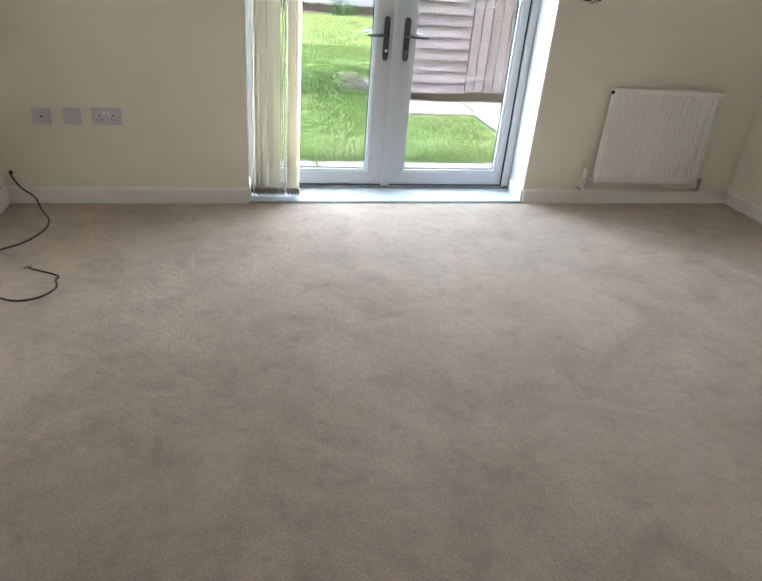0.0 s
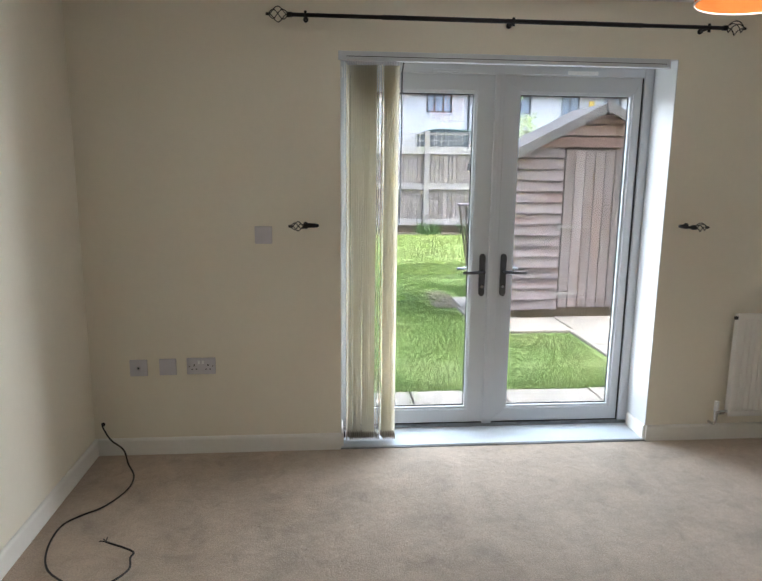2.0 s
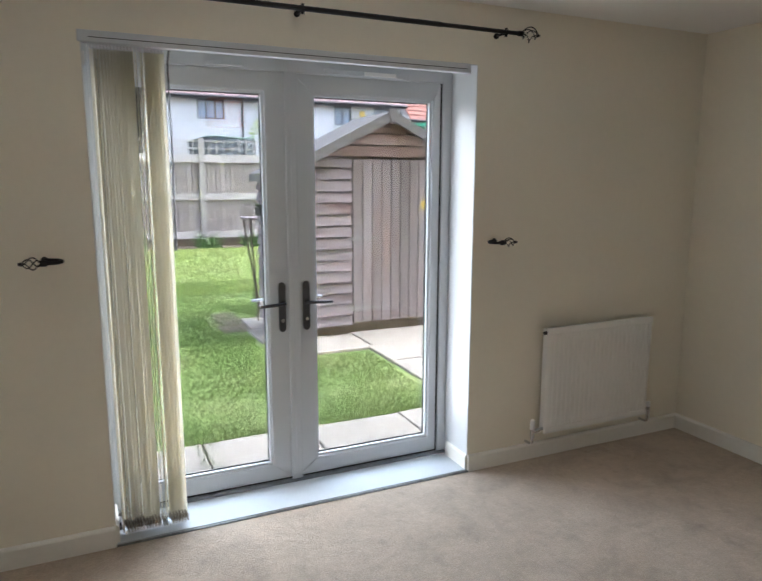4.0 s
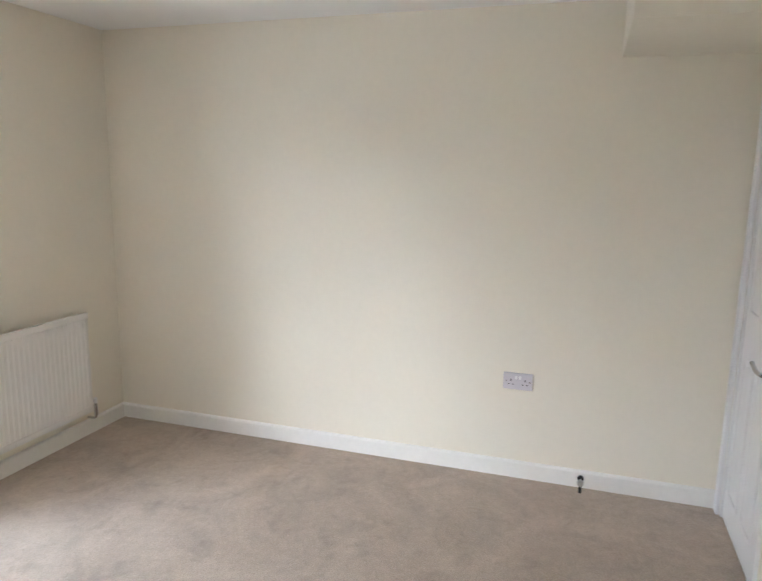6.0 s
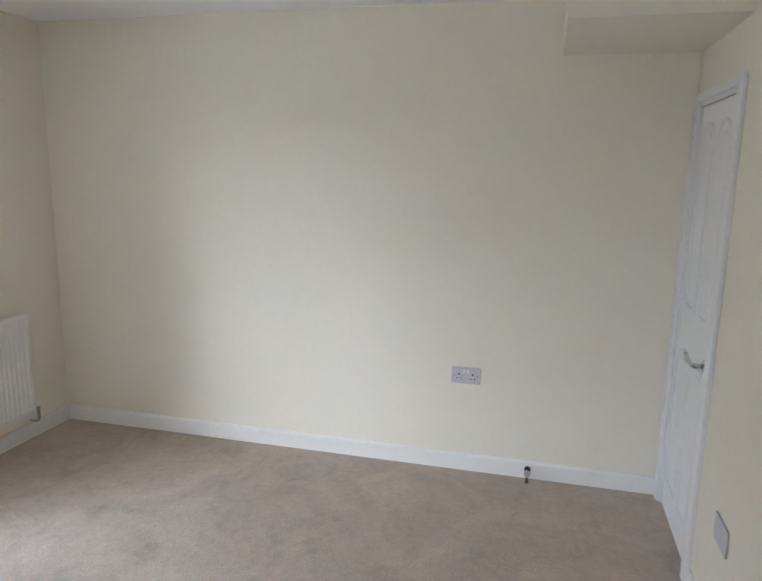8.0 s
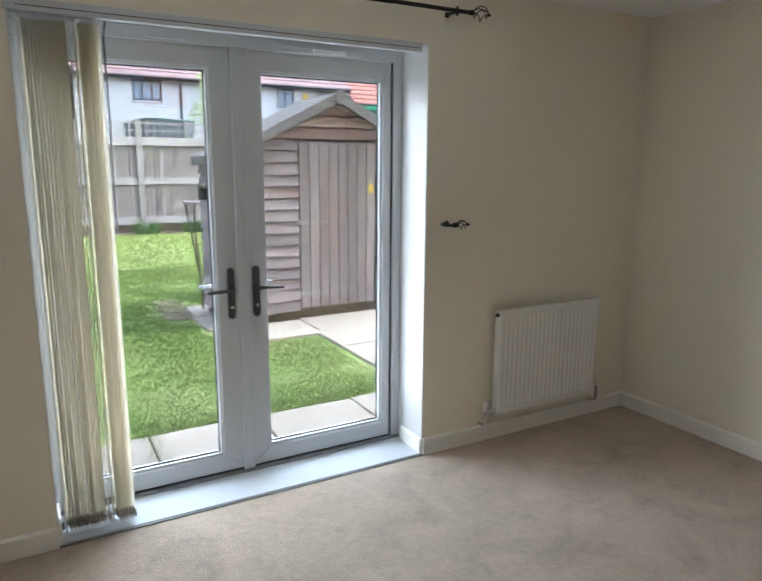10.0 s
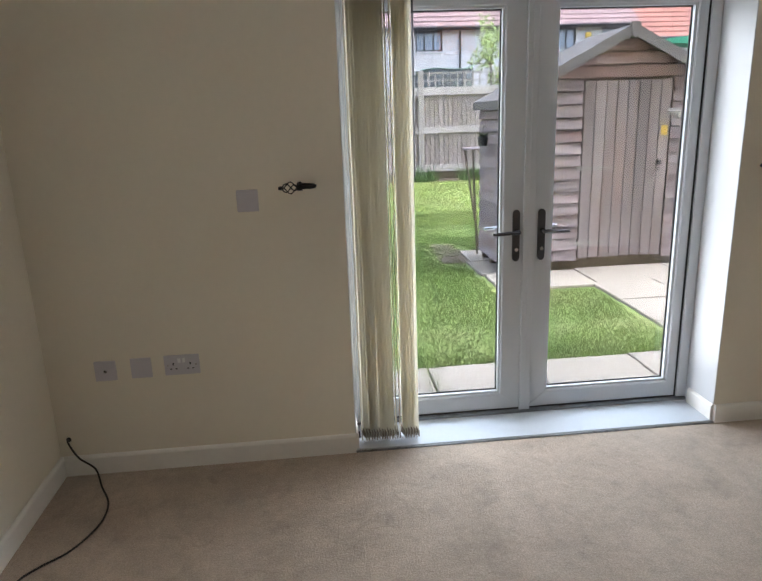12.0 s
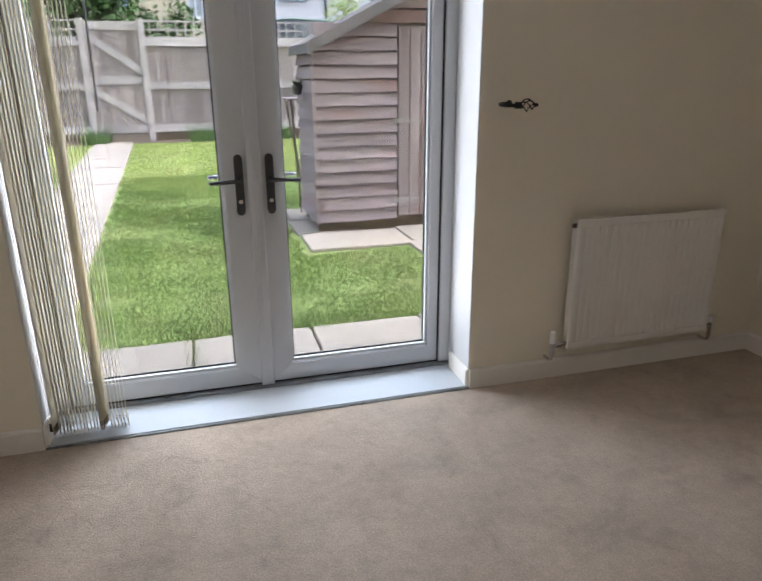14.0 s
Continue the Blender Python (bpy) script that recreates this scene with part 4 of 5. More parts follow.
def slab_mesh(w, d, seed):
    b = B()
    rnd = random.Random(seed)
    n_s = 6
    pts = []
    for (ax, ay), (bx, by) in (((-w / 2, -d / 2), (w / 2, -d / 2)), ((w / 2, -d / 2), (w / 2, d / 2)), ((w / 2, d / 2), (-w / 2, d / 2)), ((-w / 2, d / 2), (-w / 2, -d / 2))):
        for q in range(n_s):
            u = q / n_s
            pts.append((ax + (bx - ax) * u + rnd.uniform(-0.004, 0.004), ay + (by - ay) * u + rnd.uniform(-0.004, 0.004)))
    top = [b.verts.new((x * 0.985, y * 0.985, 0.044)) for x, y in pts]
    mid = [b.verts.new((x, y, 0.036)) for x, y in pts]
    low = [b.verts.new((x, y, -0.02)) for x, y in pts]
    b.faces.new(top)
    k = len(pts)
    for i in range(k):
        j = (i + 1) % k
        b.faces.new((mid[i], mid[j], top[j], top[i]))
        b.faces.new((low[i], low[j], mid[j], mid[i]))
    b.faces.new(low[::-1])
    return to_mesh("slab", b, M_SLAB)


random.seed(21)
big_slabs = [slab_mesh(0.682, 0.845, s) for s in range(3)]
for k in range(-4, 6):                       # row below the doors
    piece("slab", big_slabs[k % 3], paving, pose(0.892 + 0.692 * k, 0.805 + random.uniform(-0.006, 0.006), GZ + random.uniform(-0.003, 0.003), 0, 0, random.uniform(-0.6, 0.6)))
sq = [slab_mesh(0.60, 0.595, s + 5) for s in range(3)]
for k in range(3):                           # path to the shed
    for c in range(3):
        piece("slab", sq[(k + c) % 3], paving, pose(2.77 + 0.61 * c, 1.545 + 0.605 * k, GZ + random.uniform(-0.003, 0.003), 0, 0, random.uniform(-0.8, 0.8)))
wide = [slab_mesh(0.95, 0.60, s + 9) for s in range(2)]
for k in range(3):                           # in front of the shed
    piece("slab", wide[k % 2], paving, pose(2.035 + 0.965 * k, 3.285 + 0.06 * (k > 0), GZ + 0.002, 0, 0, random.uniform(-0.6, 0.6)))
for k in range(2):                           # beside the shed
    piece("slab", sq[k % 3], paving, pose(1.85 + random.uniform(-0.03, 0.03), 3.93 + 0.61 * k, GZ - 0.004, 0, 0, random.uniform(-2, 2)))
path_m = [slab_mesh(0.80, 0.60, s + 14) for s in range(3)]
for k in range(20):                          # path along the lawn to the gate
    y = 1.55 + 0.61 * k
    piece("slab", path_m[k % 3], paving, pose(-0.27 - 0.039 * (y - 3.85) - 0.42, y, GZ + random.uniform(-0.004, 0.004), 0, 0, 2.2 + random.uniform(-0.8, 0.8)))
tw = thing("twigs", "few dry twigs lying on the paving edge", "twigs", (2.1, 2.95, GZ), kind="stuff")
b = B()
for q in range(9):
    x, y, a = 1.75 + 0.8 * random.random(), 2.92 + 0.06 * random.random(), random.uniform(-0.6, 0.6)
    tube(b, [(x, y, GZ + 0.04), (x + 0.07 * math.cos(a), y + 0.07 * math.sin(a), GZ + 0.048), (x + 0.15 * math.cos(a + 0.2), y + 0.15 * math.sin(a + 0.2), GZ + 0.042)], 0.004, 5)
part("twig", b, M_TWIG, tw)

# ---- shed ----
SX0, SX1, SY, SD = 1.76, 4.17, 3.65, 0.85
SZ0, SEZ, SAZ, SAX = -0.035, 1.592, 2.205, 2.965
shed = thing("garden_shed", "weathered timber garden shed with overlap boards", "shed", (SAX, SY, GZ))
for y in (SY + 0.02, SY + SD / 2, SY + SD - 0.1):
    part("bearer", box(B(), SX0, SX1, y, y + 0.07, GZ + 0.03, SZ0, 0.004), M_SHEDBASE, shed)
part("floor_frame", box(B(), SX0 + 0.005, SX1 - 0.005, SY + 0.012, SY + SD, SZ0 - 0.02, SZ0 + 0.05), M_SHEDBASE, shed)
# shows through the gaps between boards in place of overlap shadow
part("inner_wall", box(B(), SX0 + 0.02, SX1 - 0.02, SY + 0.022, SY + SD - 0.02, SZ0 + 0.05, SEZ - 0.03), M_SHEDBASE, shed, "dark backing behind the board gaps, drawing the shadow lines")
prism_b = prism(B(), [(SX0 + 0.02, SEZ - 0.03), (SX1 - 0.02, SEZ - 0.03), (SAX, SAZ - 0.05)], 'y', SY + 0.022, SY + SD - 0.02)
part("gable_core", prism_b, M_SHEDBASE, shed)


def roof_z(x):
    return SAZ - abs(x - SAX) * (SAZ - SEZ) / (SX1 - SAX)


def board(x0, x1, z, h, seed, y=SY, clip=False):
    """A wavy-edged overlap board whose lower edge stands proud. The gap above draws the overlap's shadow line."""
    rnd = random.Random(seed)
    b = B()
    n_s = max(3, int((x1 - x0) / 0.09))
    cols = []
    for i in range(n_s + 1):
        x = x0 + (x1 - x0) * i / n_s
        zl = z + 0.010 * noise.noise((x * 3.1, seed * 1.7, 0)) + 0.016 * max(0, noise.noise((x * 1.9, seed * 3.1, 5)))
        zt = z + h - 0.010 - 0.004 * noise.noise((x * 2.3, seed * 2.9, 9))
        if clip:
            zt = max(min(zt, roof_z(x) - 0.01), zl + 0.004)
        yf = y - 0.040 - 0.006 * noise.noise((x * 2, seed, 2))
        cols.append([b.verts.new(p) for p in ((x, yf, zl), (x, y - 0.012, zt), (x, y + 0.004, zt), (x, yf + 0.012, zl + 0.002))])
    for a, c in zip(cols, cols[1:]):
        for q in range(4):
            b.faces.new((a[q], a[(q + 1) % 4], c[(q + 1) % 4], c[q]))
    b.faces.new(cols[0][::-1])
    b.faces.new(cols[-1])
    return b


DXA, DXB, DZT = 2.555, 3.455, 1.765
pitch_b = 0.121
z, k = SZ0 + 0.01, 0
while z < SAZ - 0.08:
    if z + pitch_b < DZT + 0.03:
        part("cladding_board", board(SX0, DXA - 0.012, z, pitch_b, k), M_SHED, shed)
        part("cladding_board", board(DXB + 0.012, SX1, z, pitch_b, k + 50), M_SHED, shed)
    else:
        half = min(1.24, (SAZ - z - 0.02) / (SAZ - SEZ) * (SX1 - SAX))
        part("cladding_board", board(SAX - half, SAX + half, z, pitch_b, k + 90, clip=True), M_SHEDTOP, shed)
    z += pitch_b
    k += 1
z, k = SZ0 + 0.01, 0
while z < SEZ - 0.06:                        # the long side
    b = board(0, SD, z, pitch_b, k + 200, y=0)
    bmesh.ops.transform(b, matrix=Matrix.Translation((SX0, SY + SD, 0)) @ Matrix.Rotation(radians(-90), 4, 'Z'), verts=b.verts)
    part("cladding_board", b, M_SHED, shed)
    z += pitch_b
    k += 1
part("side_wall", box(B(), SX1 - 0.02, SX1 + 0.005, SY + 0.01, SY + SD, SZ0 + 0.02, SEZ), M_SHED, shed)
part("rear_wall", box(B(), SX0, SX1, SY + SD - 0.02, SY + SD + 0.005, SZ0 + 0.02, SEZ), M_SHED, shed)
part("corner_post", box(B(), SX0 - 0.030, SX0 - 0.002, SY - 0.036, SY + 0.0, SZ0, SEZ + 0.01, 0.004), M_SHED, shed)
# roof sheets with felt, and barge boards
for s in (-1, 1):
    x_out = SAX + s * (SX1 - SAX + 0.075)
    zo = SAZ - (SX1 - SAX + 0.075) * (SAZ - SEZ) / (SX1 - SAX)
    prof = [(SAX, SAZ + 0.03), (x_out, zo + 0.03), (x_out, zo + 0.055), (SAX, SAZ + 0.055)]
    if s < 0:
        prof = prof[::-1]
    part("roof_sheet", prism(B(), prof, 'y', SY - 0.13, SY + SD + 0.1), M_FELT, shed, "grey mineral roofing felt")
    prof = [(SAX + s * 0.002, SAZ + 0.062), (x_out + s * 0.004, zo + 0.062), (x_out + s * 0.004, zo - 0.045), (SAX + s * 0.002, SAZ - 0.045)]
    part("barge_board", prism(B(), prof if s > 0 else prof[::-1], 'y', SY - 0.150, SY - 0.131), M_FELT, shed, "pale grey weathered barge board")
    part("felt_edge", box(B(), min(x_out, x_out + s * 0.005), max(x_out, x_out + s * 0.005), SY - 0.13, SY + SD + 0.1, zo - 0.03, zo + 0.055), M_FELT, shed)
    part("purlin", box(B(), SAX + s * 0.62 - 0.02, SAX + s * 0.62 + 0.02, SY - 0.125, SY - 0.03, roof_z(SAX + 0.62) - 0.03, roof_z(SAX + 0.62) + 0.03), M_SHED, shed)
b = prism(B(), [(SAX - 0.045, SAZ + 0.075), (SAX + 0.045, SAZ + 0.075), (SAX + 0.035, SAZ - 0.02), (SAX, SAZ - 0.085), (SAX - 0.035, SAZ - 0.02)], 'y', SY - 0.163, SY - 0.151)
part("finial", b, M_FELT, shed)
# door
sdoor = part("door", box(B(), DXA, DXB, SY - 0.006, SY + 0.012, SZ0 + 0.035, DZT), M_SHEDBASE, shed, "ledged vertical board door, shut")
nb = 8
bw = (DXB - DXA) / nb
for k in range(nb):
    x0 = DXA + bw * k
    part("door_board", box(B(), x0 + 0.0035, x0 + bw - 0.0035, SY - 0.024 - 0.002 * random.random(), SY - 0.006, SZ0 + 0.03 + 0.006 * random.random(), DZT - 0.008 * random.random(), 0.003), M_SHEDV, sdoor)
for zz in (0.16, 0.92):
    w = 0.30 if zz < 1.5 else 0.26
    b = prism(B(), [(DXA - 0.05, zz - 0.022), (DXA + w, zz - 0.010), (DXA + w + 0.012, zz), (DXA + w, zz + 0.010), (DXA - 0.05, zz + 0.022)], 'y', SY - 0.034, SY - 0.028)
    part("strap_hinge", b, M_GALV, sdoor, "pale strap hinge")
lk = part("keyhole_cover", rod(B(), (DXB - 0.09, SY - 0.025, 0.885), (DXB - 0.09, SY - 0.032, 0.885), 0.014, 12), M_IRON, sdoor, "black round keyhole cover")
part("turn_knob", rod(B(), (DXB - 0.09, SY - 0.024, 0.955), (DXB - 0.09, SY - 0.055, 0.955), 0.022, 14), M_IRON, lk)
part("warning_label", box(B(), DXB - 0.085, DXB - 0.025, SY - 0.030, SY - 0.0275, 1.225, 1.32), M_YELLOW, sdoor, "small yellow label")
bolt = part("slide_bolt", box(B(), DXB - 0.045, DXB + 0.10, SY - 0.046, SY - 0.034, 1.42, 1.482, 0.003), M_GALV, shed, "galvanised slide bolt")
part("bolt_bar", rod(B(), (DXB - 0.055, SY - 0.052, 1.452), (DXB + 0.09, SY - 0.052, 1.452), 0.010, 8), M_GALV, bolt)
part("hanging_padlock", box(B(), DXB + 0.055, DXB + 0.092, SY - 0.068, SY - 0.052, 1.385, 1.435, 0.004), M_GALV, bolt)

# leaning frame beside the shed
fr = thing("folding_stand", "rusty thin folding stand leaning on the shed", "stand", (1.83, 4.98, GZ))
rust = mat("weathered_steel", (0.17, 0.13, 0.10), 0.7, 0.3, big=0.3, big_scale=8)
for nm, a, c in (("leg", (1.86, 4.98, GZ + 0.03), (1.665, 4.93, 1.09)), ("leg", (1.74, 4.62, GZ + 0.03), (1.68, 4.60, 1.09)), ("brace", (1.80, 4.93, 0.30), (1.72, 4.64, 0.35))):
    part(nm, tube(B(), [a, c], 0.013, 8), rust, fr)
part("top_bar", box(B(), 1.64, 1.95, 4.56, 4.98, 1.085, 1.108, 0.004), M_SHED, fr, "weathered flat top board")
pot = thing("hanging_pot", "small dark pot with a green plant on a shed bracket", "plant pot", (1.68, 4.16, 1.18))
part("pot", rod(B(), (1.68, 4.16, 1.16), (1.68, 4.16, 1.25), 0.040, 14, 0.055), M_DKFRAME, pot)
b = B()
for k in range(46):
    a, r0, ln = random.random() * 6.283, 0.035 * random.random(), random.uniform(0.03, 0.075)
    px, py = 1.68 + r0 * math.cos(a), 4.16 + r0 * math.sin(a)
    q = [b.verts.new(c) for c in ((px - 0.006, py, 1.25), (px + 0.006, py, 1.25), (px + ln * 0.7 * math.cos(a), py + ln * 0.7 * math.sin(a), 1.25 + ln * 0.8))]
    b.faces.new(q)
part("plant", b, M_LEAF, pot, "small green leaves")
part("bracket", tube(B(), smooth_path([(1.722, 4.16, 1.34), (1.69, 4.16, 1.36), (1.68, 4.16, 1.30), (1.68, 4.16, 1.24)], 5), 0.005, 6), M_IRON, pot)

# ---- back fence and gate ----
FY, RZ = 14.0, (0.14, 1.10, 2.05)
fence = thing("back_fence", "weathered close-board timber fence with trellis on top", "fence", (2.6, FY, GZ))
bmesh_board = to_mesh("fence_board", box(B(), -0.062, 0.062, -0.009, 0.009, 0.0, 2.06, 0.002), M_FENCE)
slat_v = to_mesh("trellis_slat", box(B(), -0.016, 0.016, -0.008, 0.008, 0, 0.40), M_RAIL)
posts = [-4.35, -1.52, -0.26, 2.65, 5.50, 8.40]
random.seed(31)
for a, c in zip(posts, posts[1:]):
    if a == -1.52:
        continue
    n_b = int((c - a) / 0.118)
    st = (c - a) / n_b
    for k in range(n_b):
        piece("fence_board", bmesh_board, fence, pose(a + st * (k + 0.5), FY + 0.03 + random.uniform(-0.004, 0.004), GZ + 0.19 + random.uniform(-0.01, 0.01), 0, random.uniform(-0.4, 0.4), random.uniform(4, 9)))
    for zz in RZ:
        hh = 0.098 if zz > 2 else 0.08
        part("rail", prism(B(), [(FY - 0.045, zz - hh), (FY + 0.012, zz - hh), (FY + 0.012, zz + hh), (FY - 0.03, zz + hh)], 'x', a + 0.07, c - 0.07), M_RAIL, fence)
    part("gravel_board", box(B(), a + 0.05, c - 0.05, FY - 0.01, FY + 0.012, GZ - 0.02, GZ + 0.185, 0.003), M_SHEDBASE, fence)
    for zz in (2.13, 2.30, 2.48):
        part("trellis_rail", box(B(), a + 0.05, c - 0.05, FY - 0.012, FY + 0.012, zz - 0.018, zz + 0.018), M_RAIL, fence)
    n_t = int((c - a) / 0.19)
    for k in range(1, n_t):
        piece("trellis_slat", slat_v, fence, pose(a + (c - a) * k / n_t, FY - 0.021, 2.11))
for px in posts:
    part("post", box(B(), px - 0.07, px + 0.07, FY - 0.06, FY + 0.06, GZ - 0.1, 2.55 if px not in (-0.26, -1.52) else 2.52, 0.006), M_RAIL, fence)
gate = thing("garden_gate", "weathered board garden gate with diagonal braces", "gate", (-0.89, FY, GZ))
gb = to_mesh("gate_board", box(B(), -0.058, 0.058, -0.009, 0.009, 0, 2.38, 0.002), M_FENCE)
for k in range(9):
    piece("gate_board", gb, gate, pose(-1.395 + 0.1265 * k, FY + 0.012, 0.04 + random.uniform(-0.006, 0.006)))
for zz in (0.14, 1.22, 2.38):
    part("ledge", box(B(), -1.445, -0.335, FY - 0.030, FY + 0.002, zz - 0.09, zz + 0.09, 0.004), M_RAIL, gate)
for z0, z1 in ((0.235, 1.125), (1.315, 2.285)):
    part("brace", prism(B(), [(-1.44, z1), (-1.44, z1 - 0.19), (-0.34, z0), (-0.34, z0 + 0.19)], 'y', FY - 0.028, FY + 0.001), M_RAIL, gate)
part("latch", box(B(), -0.45, -0.24, FY - 0.045, FY - 0.031, 1.30, 1.34, 0.003), M_IRON, gate)
part("ground_support", box(B(), -1.455, -1.40, FY - 0.02, FY + 0.02, GZ - 0.02, 0.06), M_RAIL, gate)


# ---- trees ----
def tree(name, label, x, y, z0, height, radius, leaves, leaf, material, seed, stems=5):
    rnd = random.Random(seed)
    t = thing(name, label, "tree", (x, y, z0))
    b = B()
    trunk = [(x, y, z0 - 0.1)]
    for q in range(1, 7):
        trunk.append((x + rnd.uniform(-0.05, 0.05) * height * 0.3, y + rnd.uniform(-0.05, 0.05) * height * 0.3, z0 + height * 0.8 * q / 6))
    for (a, c), r in zip(zip(trunk, trunk[1:]), (0.05, 0.042, 0.034, 0.027, 0.02, 0.013)):
        rod(b, a, c, r * height * 0.35, 8, r * height * 0.28)
    centres = []
    for q in range(stems * 3):
        base = Vector(trunk[rnd.randint(2, 6)])
        a, e = rnd.uniform(0, 2 * math.pi), rnd.uniform(0.1, 1.2)
        ln = radius * rnd.uniform(0.45, 1.0)
        tip = base + Vector((math.cos(a) * math.cos(e), math.sin(a) * math.cos(e), math.sin(e))) * ln
        rod(b, base, tip, 0.012 * height * 0.3, 6, 0.004 * height * 0.3)
        centres += [base.lerp(tip, 0.55), tip]
    part("trunk", b, M_BARK, t)
    rng = np.random.default_rng(seed)
    c = np.array([tuple(v) for v in centres])[rng.integers(0, len(centres), leaves)]
    p = c + rng.normal(0, radius * 0.17, (leaves, 3))
    d1 = rng.normal(0, 1, (leaves, 3))
    d1 /= np.linalg.norm(d1, axis=1)[:, None]
    d2 = np.cross(d1, rng.normal(0, 1, (leaves, 3)))
    d2 /= np.linalg.norm(d2, axis=1)[:, None] + 1e-6
    s = rng.uniform(0.6, 1.2, (leaves, 1)) * leaf
    v = np.stack((p - d1 * s, p + d2 * s * 0.5, p + d1 * s, p - d2 * s * 0.5), 1).reshape(-1, 3)
    me = bpy.data.meshes.new("crown")
    me.from_pydata(v.tolist(), [], np.arange(leaves * 4).reshape(-1, 4).tolist())
    me.materials.append(material)
    hang(new("crown", me), t)
    return t


tree("young_tree", "slender young tree with bright leaves behind the fence", 5.0, 16.0, GZ, 4.3, 0.72, 800, 0.075, M_LEAFY, 2)
tree("tree", "dense dark green tree behind the gate", -1.6, 17.5, GZ, 5.2, 1.9, 5200, 0.11, M_LEAF, 5, 8)
tree("tree", "dense dark green tree behind the gate", -4.4, 17.8, GZ, 5.6, 2.1, 5200, 0.11, M_LEAF, 6, 8)
tree("shrub", "leafy shrub rising behind the fence", 0.2, 16.4, GZ, 3.2, 1.0, 2600, 0.085, M_LEAF, 7, 6)
tree("tree", "tall green tree beyond the houses", 22.5, 44.0, GZ, 9.5, 3.4, 5000, 0.24, M_LEAFB, 8, 8)
tree("shrub", "bright leafy shrub behind the shed", 5.85, 15.6, GZ, 3.6, 0.65, 900, 0.075, M_LEAFY, 12)

# ---- houses beyond ----


def house(name, label, x0, x1, y0, depth, eave, ridge, wall_m, tile_m, wins, overhang=0.35):
    h = thing(name, label, "house", ((x0 + x1) / 2, y0, GZ))
    b = B()
    xs = sorted({x0, x1, *[w[0] for w in wins], *[w[1] for w in wins]})
    zs = sorted({GZ, eave, *[w[2] for w in wins], *[w[3] for w in wins]})
    for i in range(len(xs) - 1):                  # front wall, pierced
        for j in range(len(zs) - 1):
            cx, cz = (xs[i] + xs[i + 1]) / 2, (zs[j] + zs[j + 1]) / 2
            if not any(w[0] < cx < w[1] and w[2] < cz < w[3] for w in wins):
                box(b, xs[i], xs[i + 1], y0, y0 + 0.25, zs[j], zs[j + 1])
    box(b, x0, x0 + 0.25, y0 + 0.25, y0 + depth, GZ, eave)
    box(b, x1 - 0.25, x1, y0 + 0.25, y0 + depth, GZ, eave)
    box(b, x0 + 0.25, x1 - 0.25, y0 + depth - 0.25, y0 + depth, GZ, eave)
    part("wall", b, wall_m, h)
    rows = 14
    b = B()
    for q in range(rows):
        for s in (0, 1):
            ya, yb = (y0 - overhang, y0 + depth / 2) if s == 0 else (y0 + depth + overhang, y0 + depth / 2)
            u0, u1 = q / rows, (q + 1) / rows
            z_lo = eave - 0.05
            za, zb = z_lo + (ridge - z_lo) * u0, z_lo + (ridge - z_lo) * u1
            p = [(ya + (yb - ya) * u0, za + 0.09), (ya + (yb - ya) * u1, zb + 0.04), (ya + (yb - ya) * u1, zb - 0.02), (ya + (yb - ya) * u0, za + 0.02)]
            prism(b, p, 'x', x0 - 0.25, x1 + 0.25)
    part("roof", b, tile_m, h)
    for s in (x0 + 0.12, x1 - 0.12):
        part("gable", prism(B(), [(y0 + 0.02, eave), (y0 + depth - 0.02, eave), (y0 + depth / 2, ridge - 0.1)], 'x', s - 0.1, s + 0.1), wall_m, h)
    part("gutter", tube(B(), [(x0 - 0.25, y0 - overhang - 0.04, eave - 0.04), (x1 + 0.25, y0 - overhang - 0.04, eave - 0.04)], 0.06, 8), M_DKFRAME, h)
    part("fascia", box(B(), x0 - 0.25, x1 + 0.25, y0 - overhang, y0 - overhang + 0.03, eave - 0.16, eave), M_DKFRAME, h)
    for w in wins:
        win = part("window", ring_bar(B(), (w[0], w[1], w[2], w[3]), (w[0] + 0.07, w[1] - 0.07, w[2] + 0.07, w[3] - 0.07), y0 + 0.06, y0 + 0.14), w[5] if len(w) > 5 else M_DKFRAME, h)
        for m in range(1, w[4]):
            x = w[0] + (w[1] - w[0]) * m / w[4]
            part("mullion", box(B(), x - 0.035, x + 0.035, y0 + 0.07, y0 + 0.13, w[2] + 0.07, w[3] - 0.07), w[5] if len(w) > 5 else M_DKFRAME, win)
        part("pane", box(B(), w[0] + 0.06, w[1] - 0.06, y0 + 0.09, y0 + 0.11, w[2] + 0.06, w[3] - 0.06), M_PANE, win)
        part("sill", box(B(), w[0] - 0.08, w[1] + 0.08, y0 - 0.06, y0 + 0.1, w[2] - 0.07, w[2] - 0.004), M_RENDER, win)
    return h


hs = house("house", "white rendered house with a brown tiled roof", 2.45, 15.0, 28.0, 8.0, 5.25, 8.6, M_RENDER, M_TILE,
           [(4.78, 6.02, 4.25, 5.14, 3), (11.40, 12.32, 4.21, 5.13, 2), (13.54, 14.42, 4.30, 5.12, 2), (8.9, 9.9, 4.25, 5.14, 2), (4.6, 6.2, 1.0, 2.2, 3), (11.2, 12.6, 0.9, 2.2, 2)])
part("downpipe", tube(B(), [(6.83, 27.93, 5.05), (6.83, 27.93, GZ)], 0.045, 8), M_DKFRAME, hs)
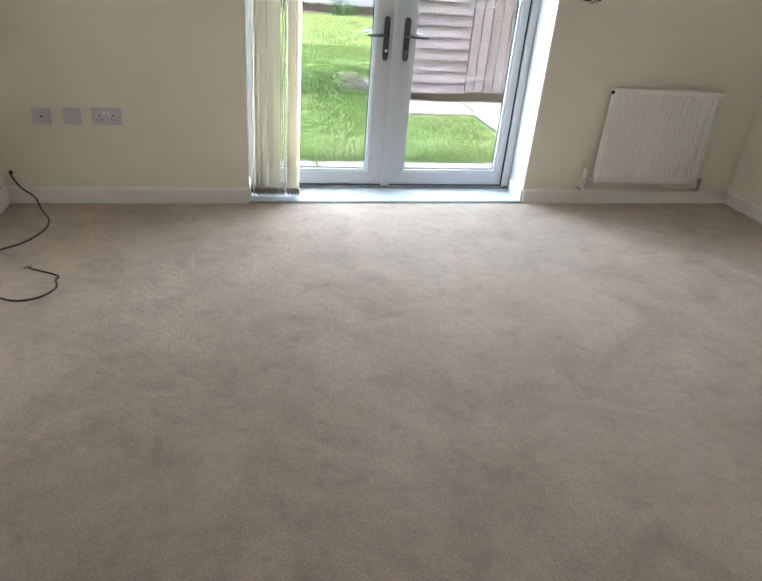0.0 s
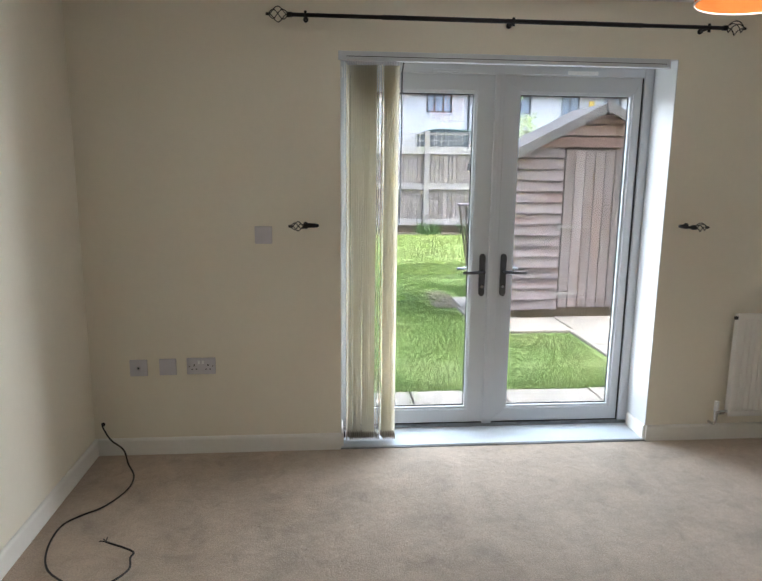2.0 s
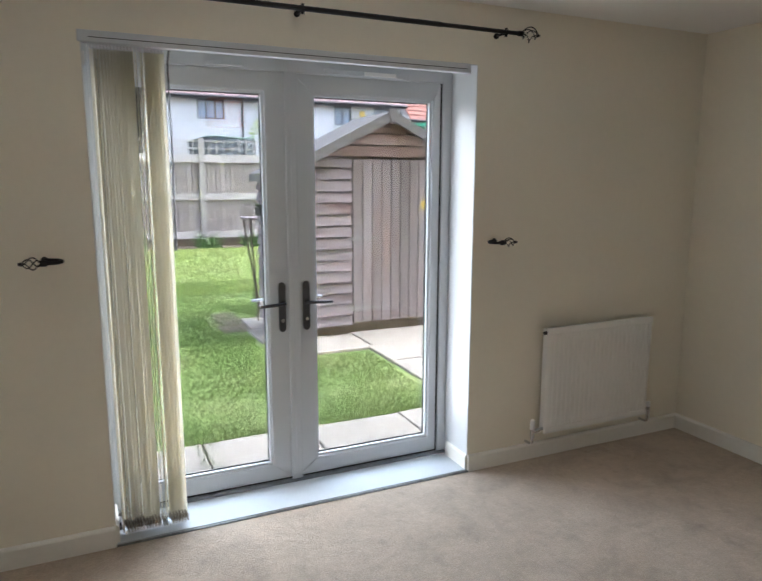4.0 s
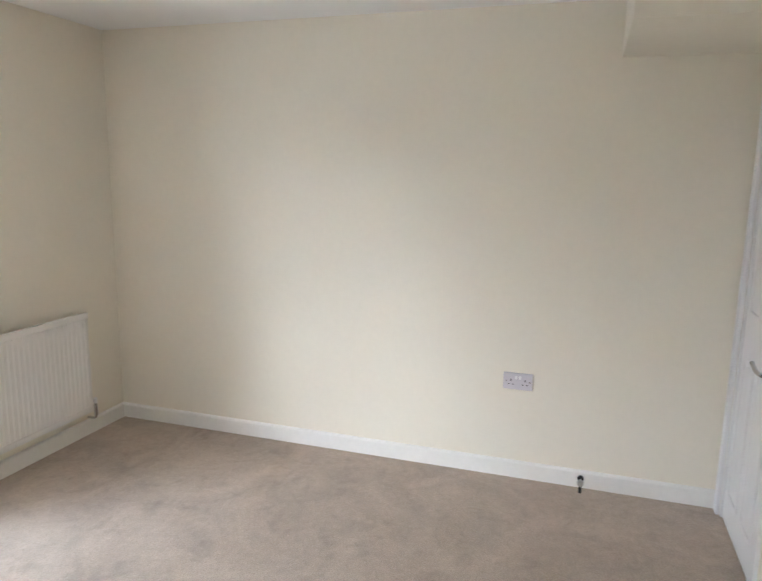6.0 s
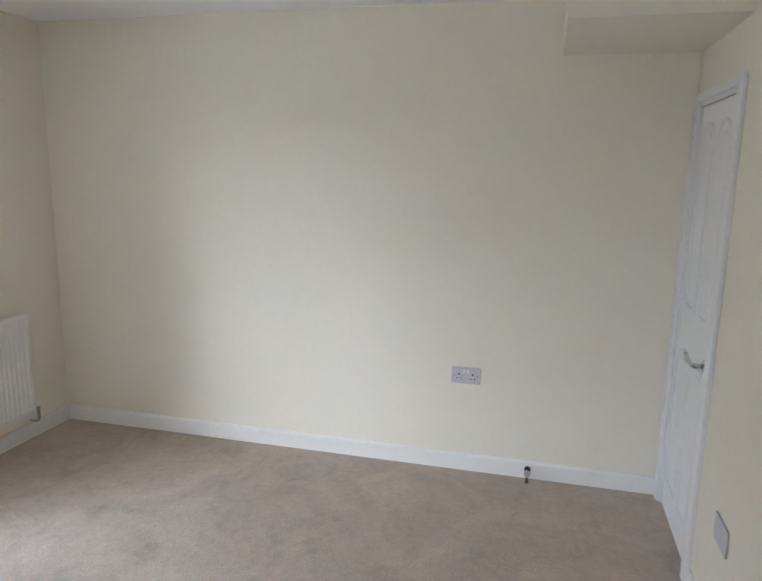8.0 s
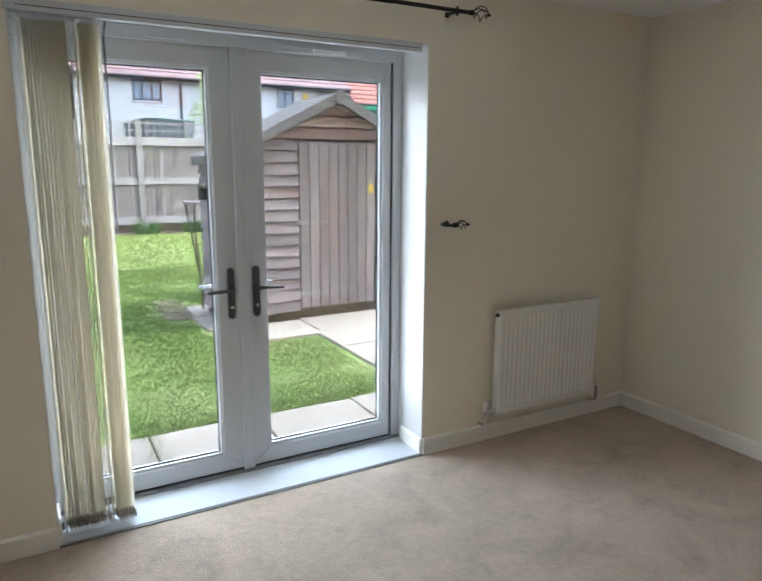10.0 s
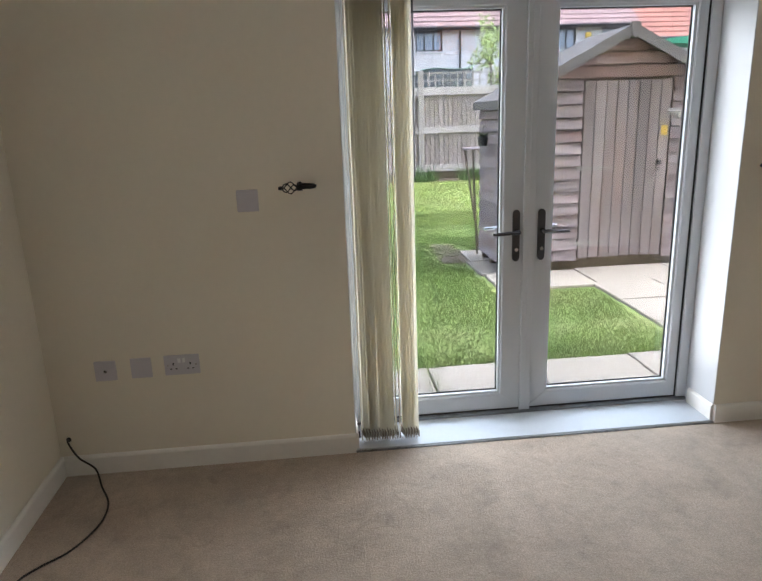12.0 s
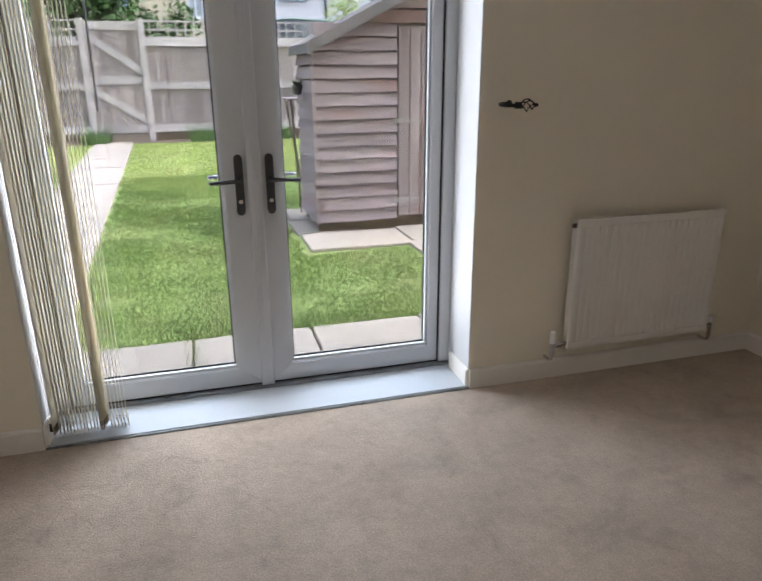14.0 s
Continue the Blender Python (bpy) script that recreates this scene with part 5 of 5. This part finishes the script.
part("downpipe", tube(B(), [(13.05, 27.93, 5.05), (13.05, 27.93, GZ)], 0.045, 8), M_RENDER, hs)
part("alarm_box", box(B(), 12.75, 13.0, 27.88, 28.0, 4.66, 4.92, 0.03), M_YELLOW, hs, "yellow alarm box")
house("house", "pale yellow rendered house beyond the gate", -5.5, 2.1, 27.0, 8.0, 5.3, 8.6, M_CREAMR, M_TILE,
      [(0.93, 1.55, 3.50, 4.75, 2, M_GLOSS), (-2.4, -1.2, 3.6, 4.75, 2, M_GLOSS)])
house("house", "house with a bright red tiled roof", 16.0, 26.0, 28.5, 8.0, 4.65, 8.2, M_RENDER, M_TILER, [(18.6, 19.8, 3.2, 4.3, 2)])

# trampoline and canopy in the next garden
tr = thing("trampoline", "garden trampoline with a drooping green-edged net", "trampoline", (3.9, 18.0, GZ))
b, b2 = B(), B()
ring_p = []
for q in range(25):
    a = 2 * math.pi * q / 24
    ring_p.append((3.95 + 1.0 * math.cos(a), 18.0 + 1.0 * math.sin(a), 2.78 + 0.07 * math.cos(a) + 0.05 * math.cos(3 * a)))
part("top_ring", tube(B(), ring_p, 0.022, 8), M_EDGE, tr)
vs_t = [b.verts.new(p) for p in ring_p[:-1]]
vs_b = [b.verts.new((p[0], p[1], 0.75)) for p in ring_p[:-1]]
for q in range(24):
    b.faces.new((vs_t[q], vs_t[(q + 1) % 24], vs_b[(q + 1) % 24], vs_b[q]))
bmesh.ops.solidify(b, geom=b.faces[:], thickness=0.006)
part("net", b, M_NET, tr)
part("bed", rod(B(), (3.95, 18, 0.66), (3.95, 18, 0.74), 1.05, 28), M_NET, tr)
for q in range(6):
    a = 2 * math.pi * q / 6
    part("leg", tube(B(), [(3.95 + 1.04 * math.cos(a), 18 + 1.04 * math.sin(a), GZ - 0.02), (3.95 + 1.04 * math.cos(a), 18 + 1.04 * math.sin(a), 2.74)], 0.022, 6), M_GALV, tr)
gz = thing("gazebo", "green canvas garden gazebo beyond the fence", "gazebo", (12.9, 20.5, GZ))
b = prism(B(), [(11.6, 3.57), (14.4, 3.57), (14.4, 3.66), (13.0, 3.80), (11.6, 3.66)], 'y', 19.6, 21.6)
part("canopy", b, M_GREEN, gz)
for x in (11.65, 14.35):
    for y in (19.65, 21.55):
        part("leg", box(B(), x - 0.03, x + 0.03, y - 0.03, y + 0.03, GZ - 0.02, 3.58), M_GALV, gz)
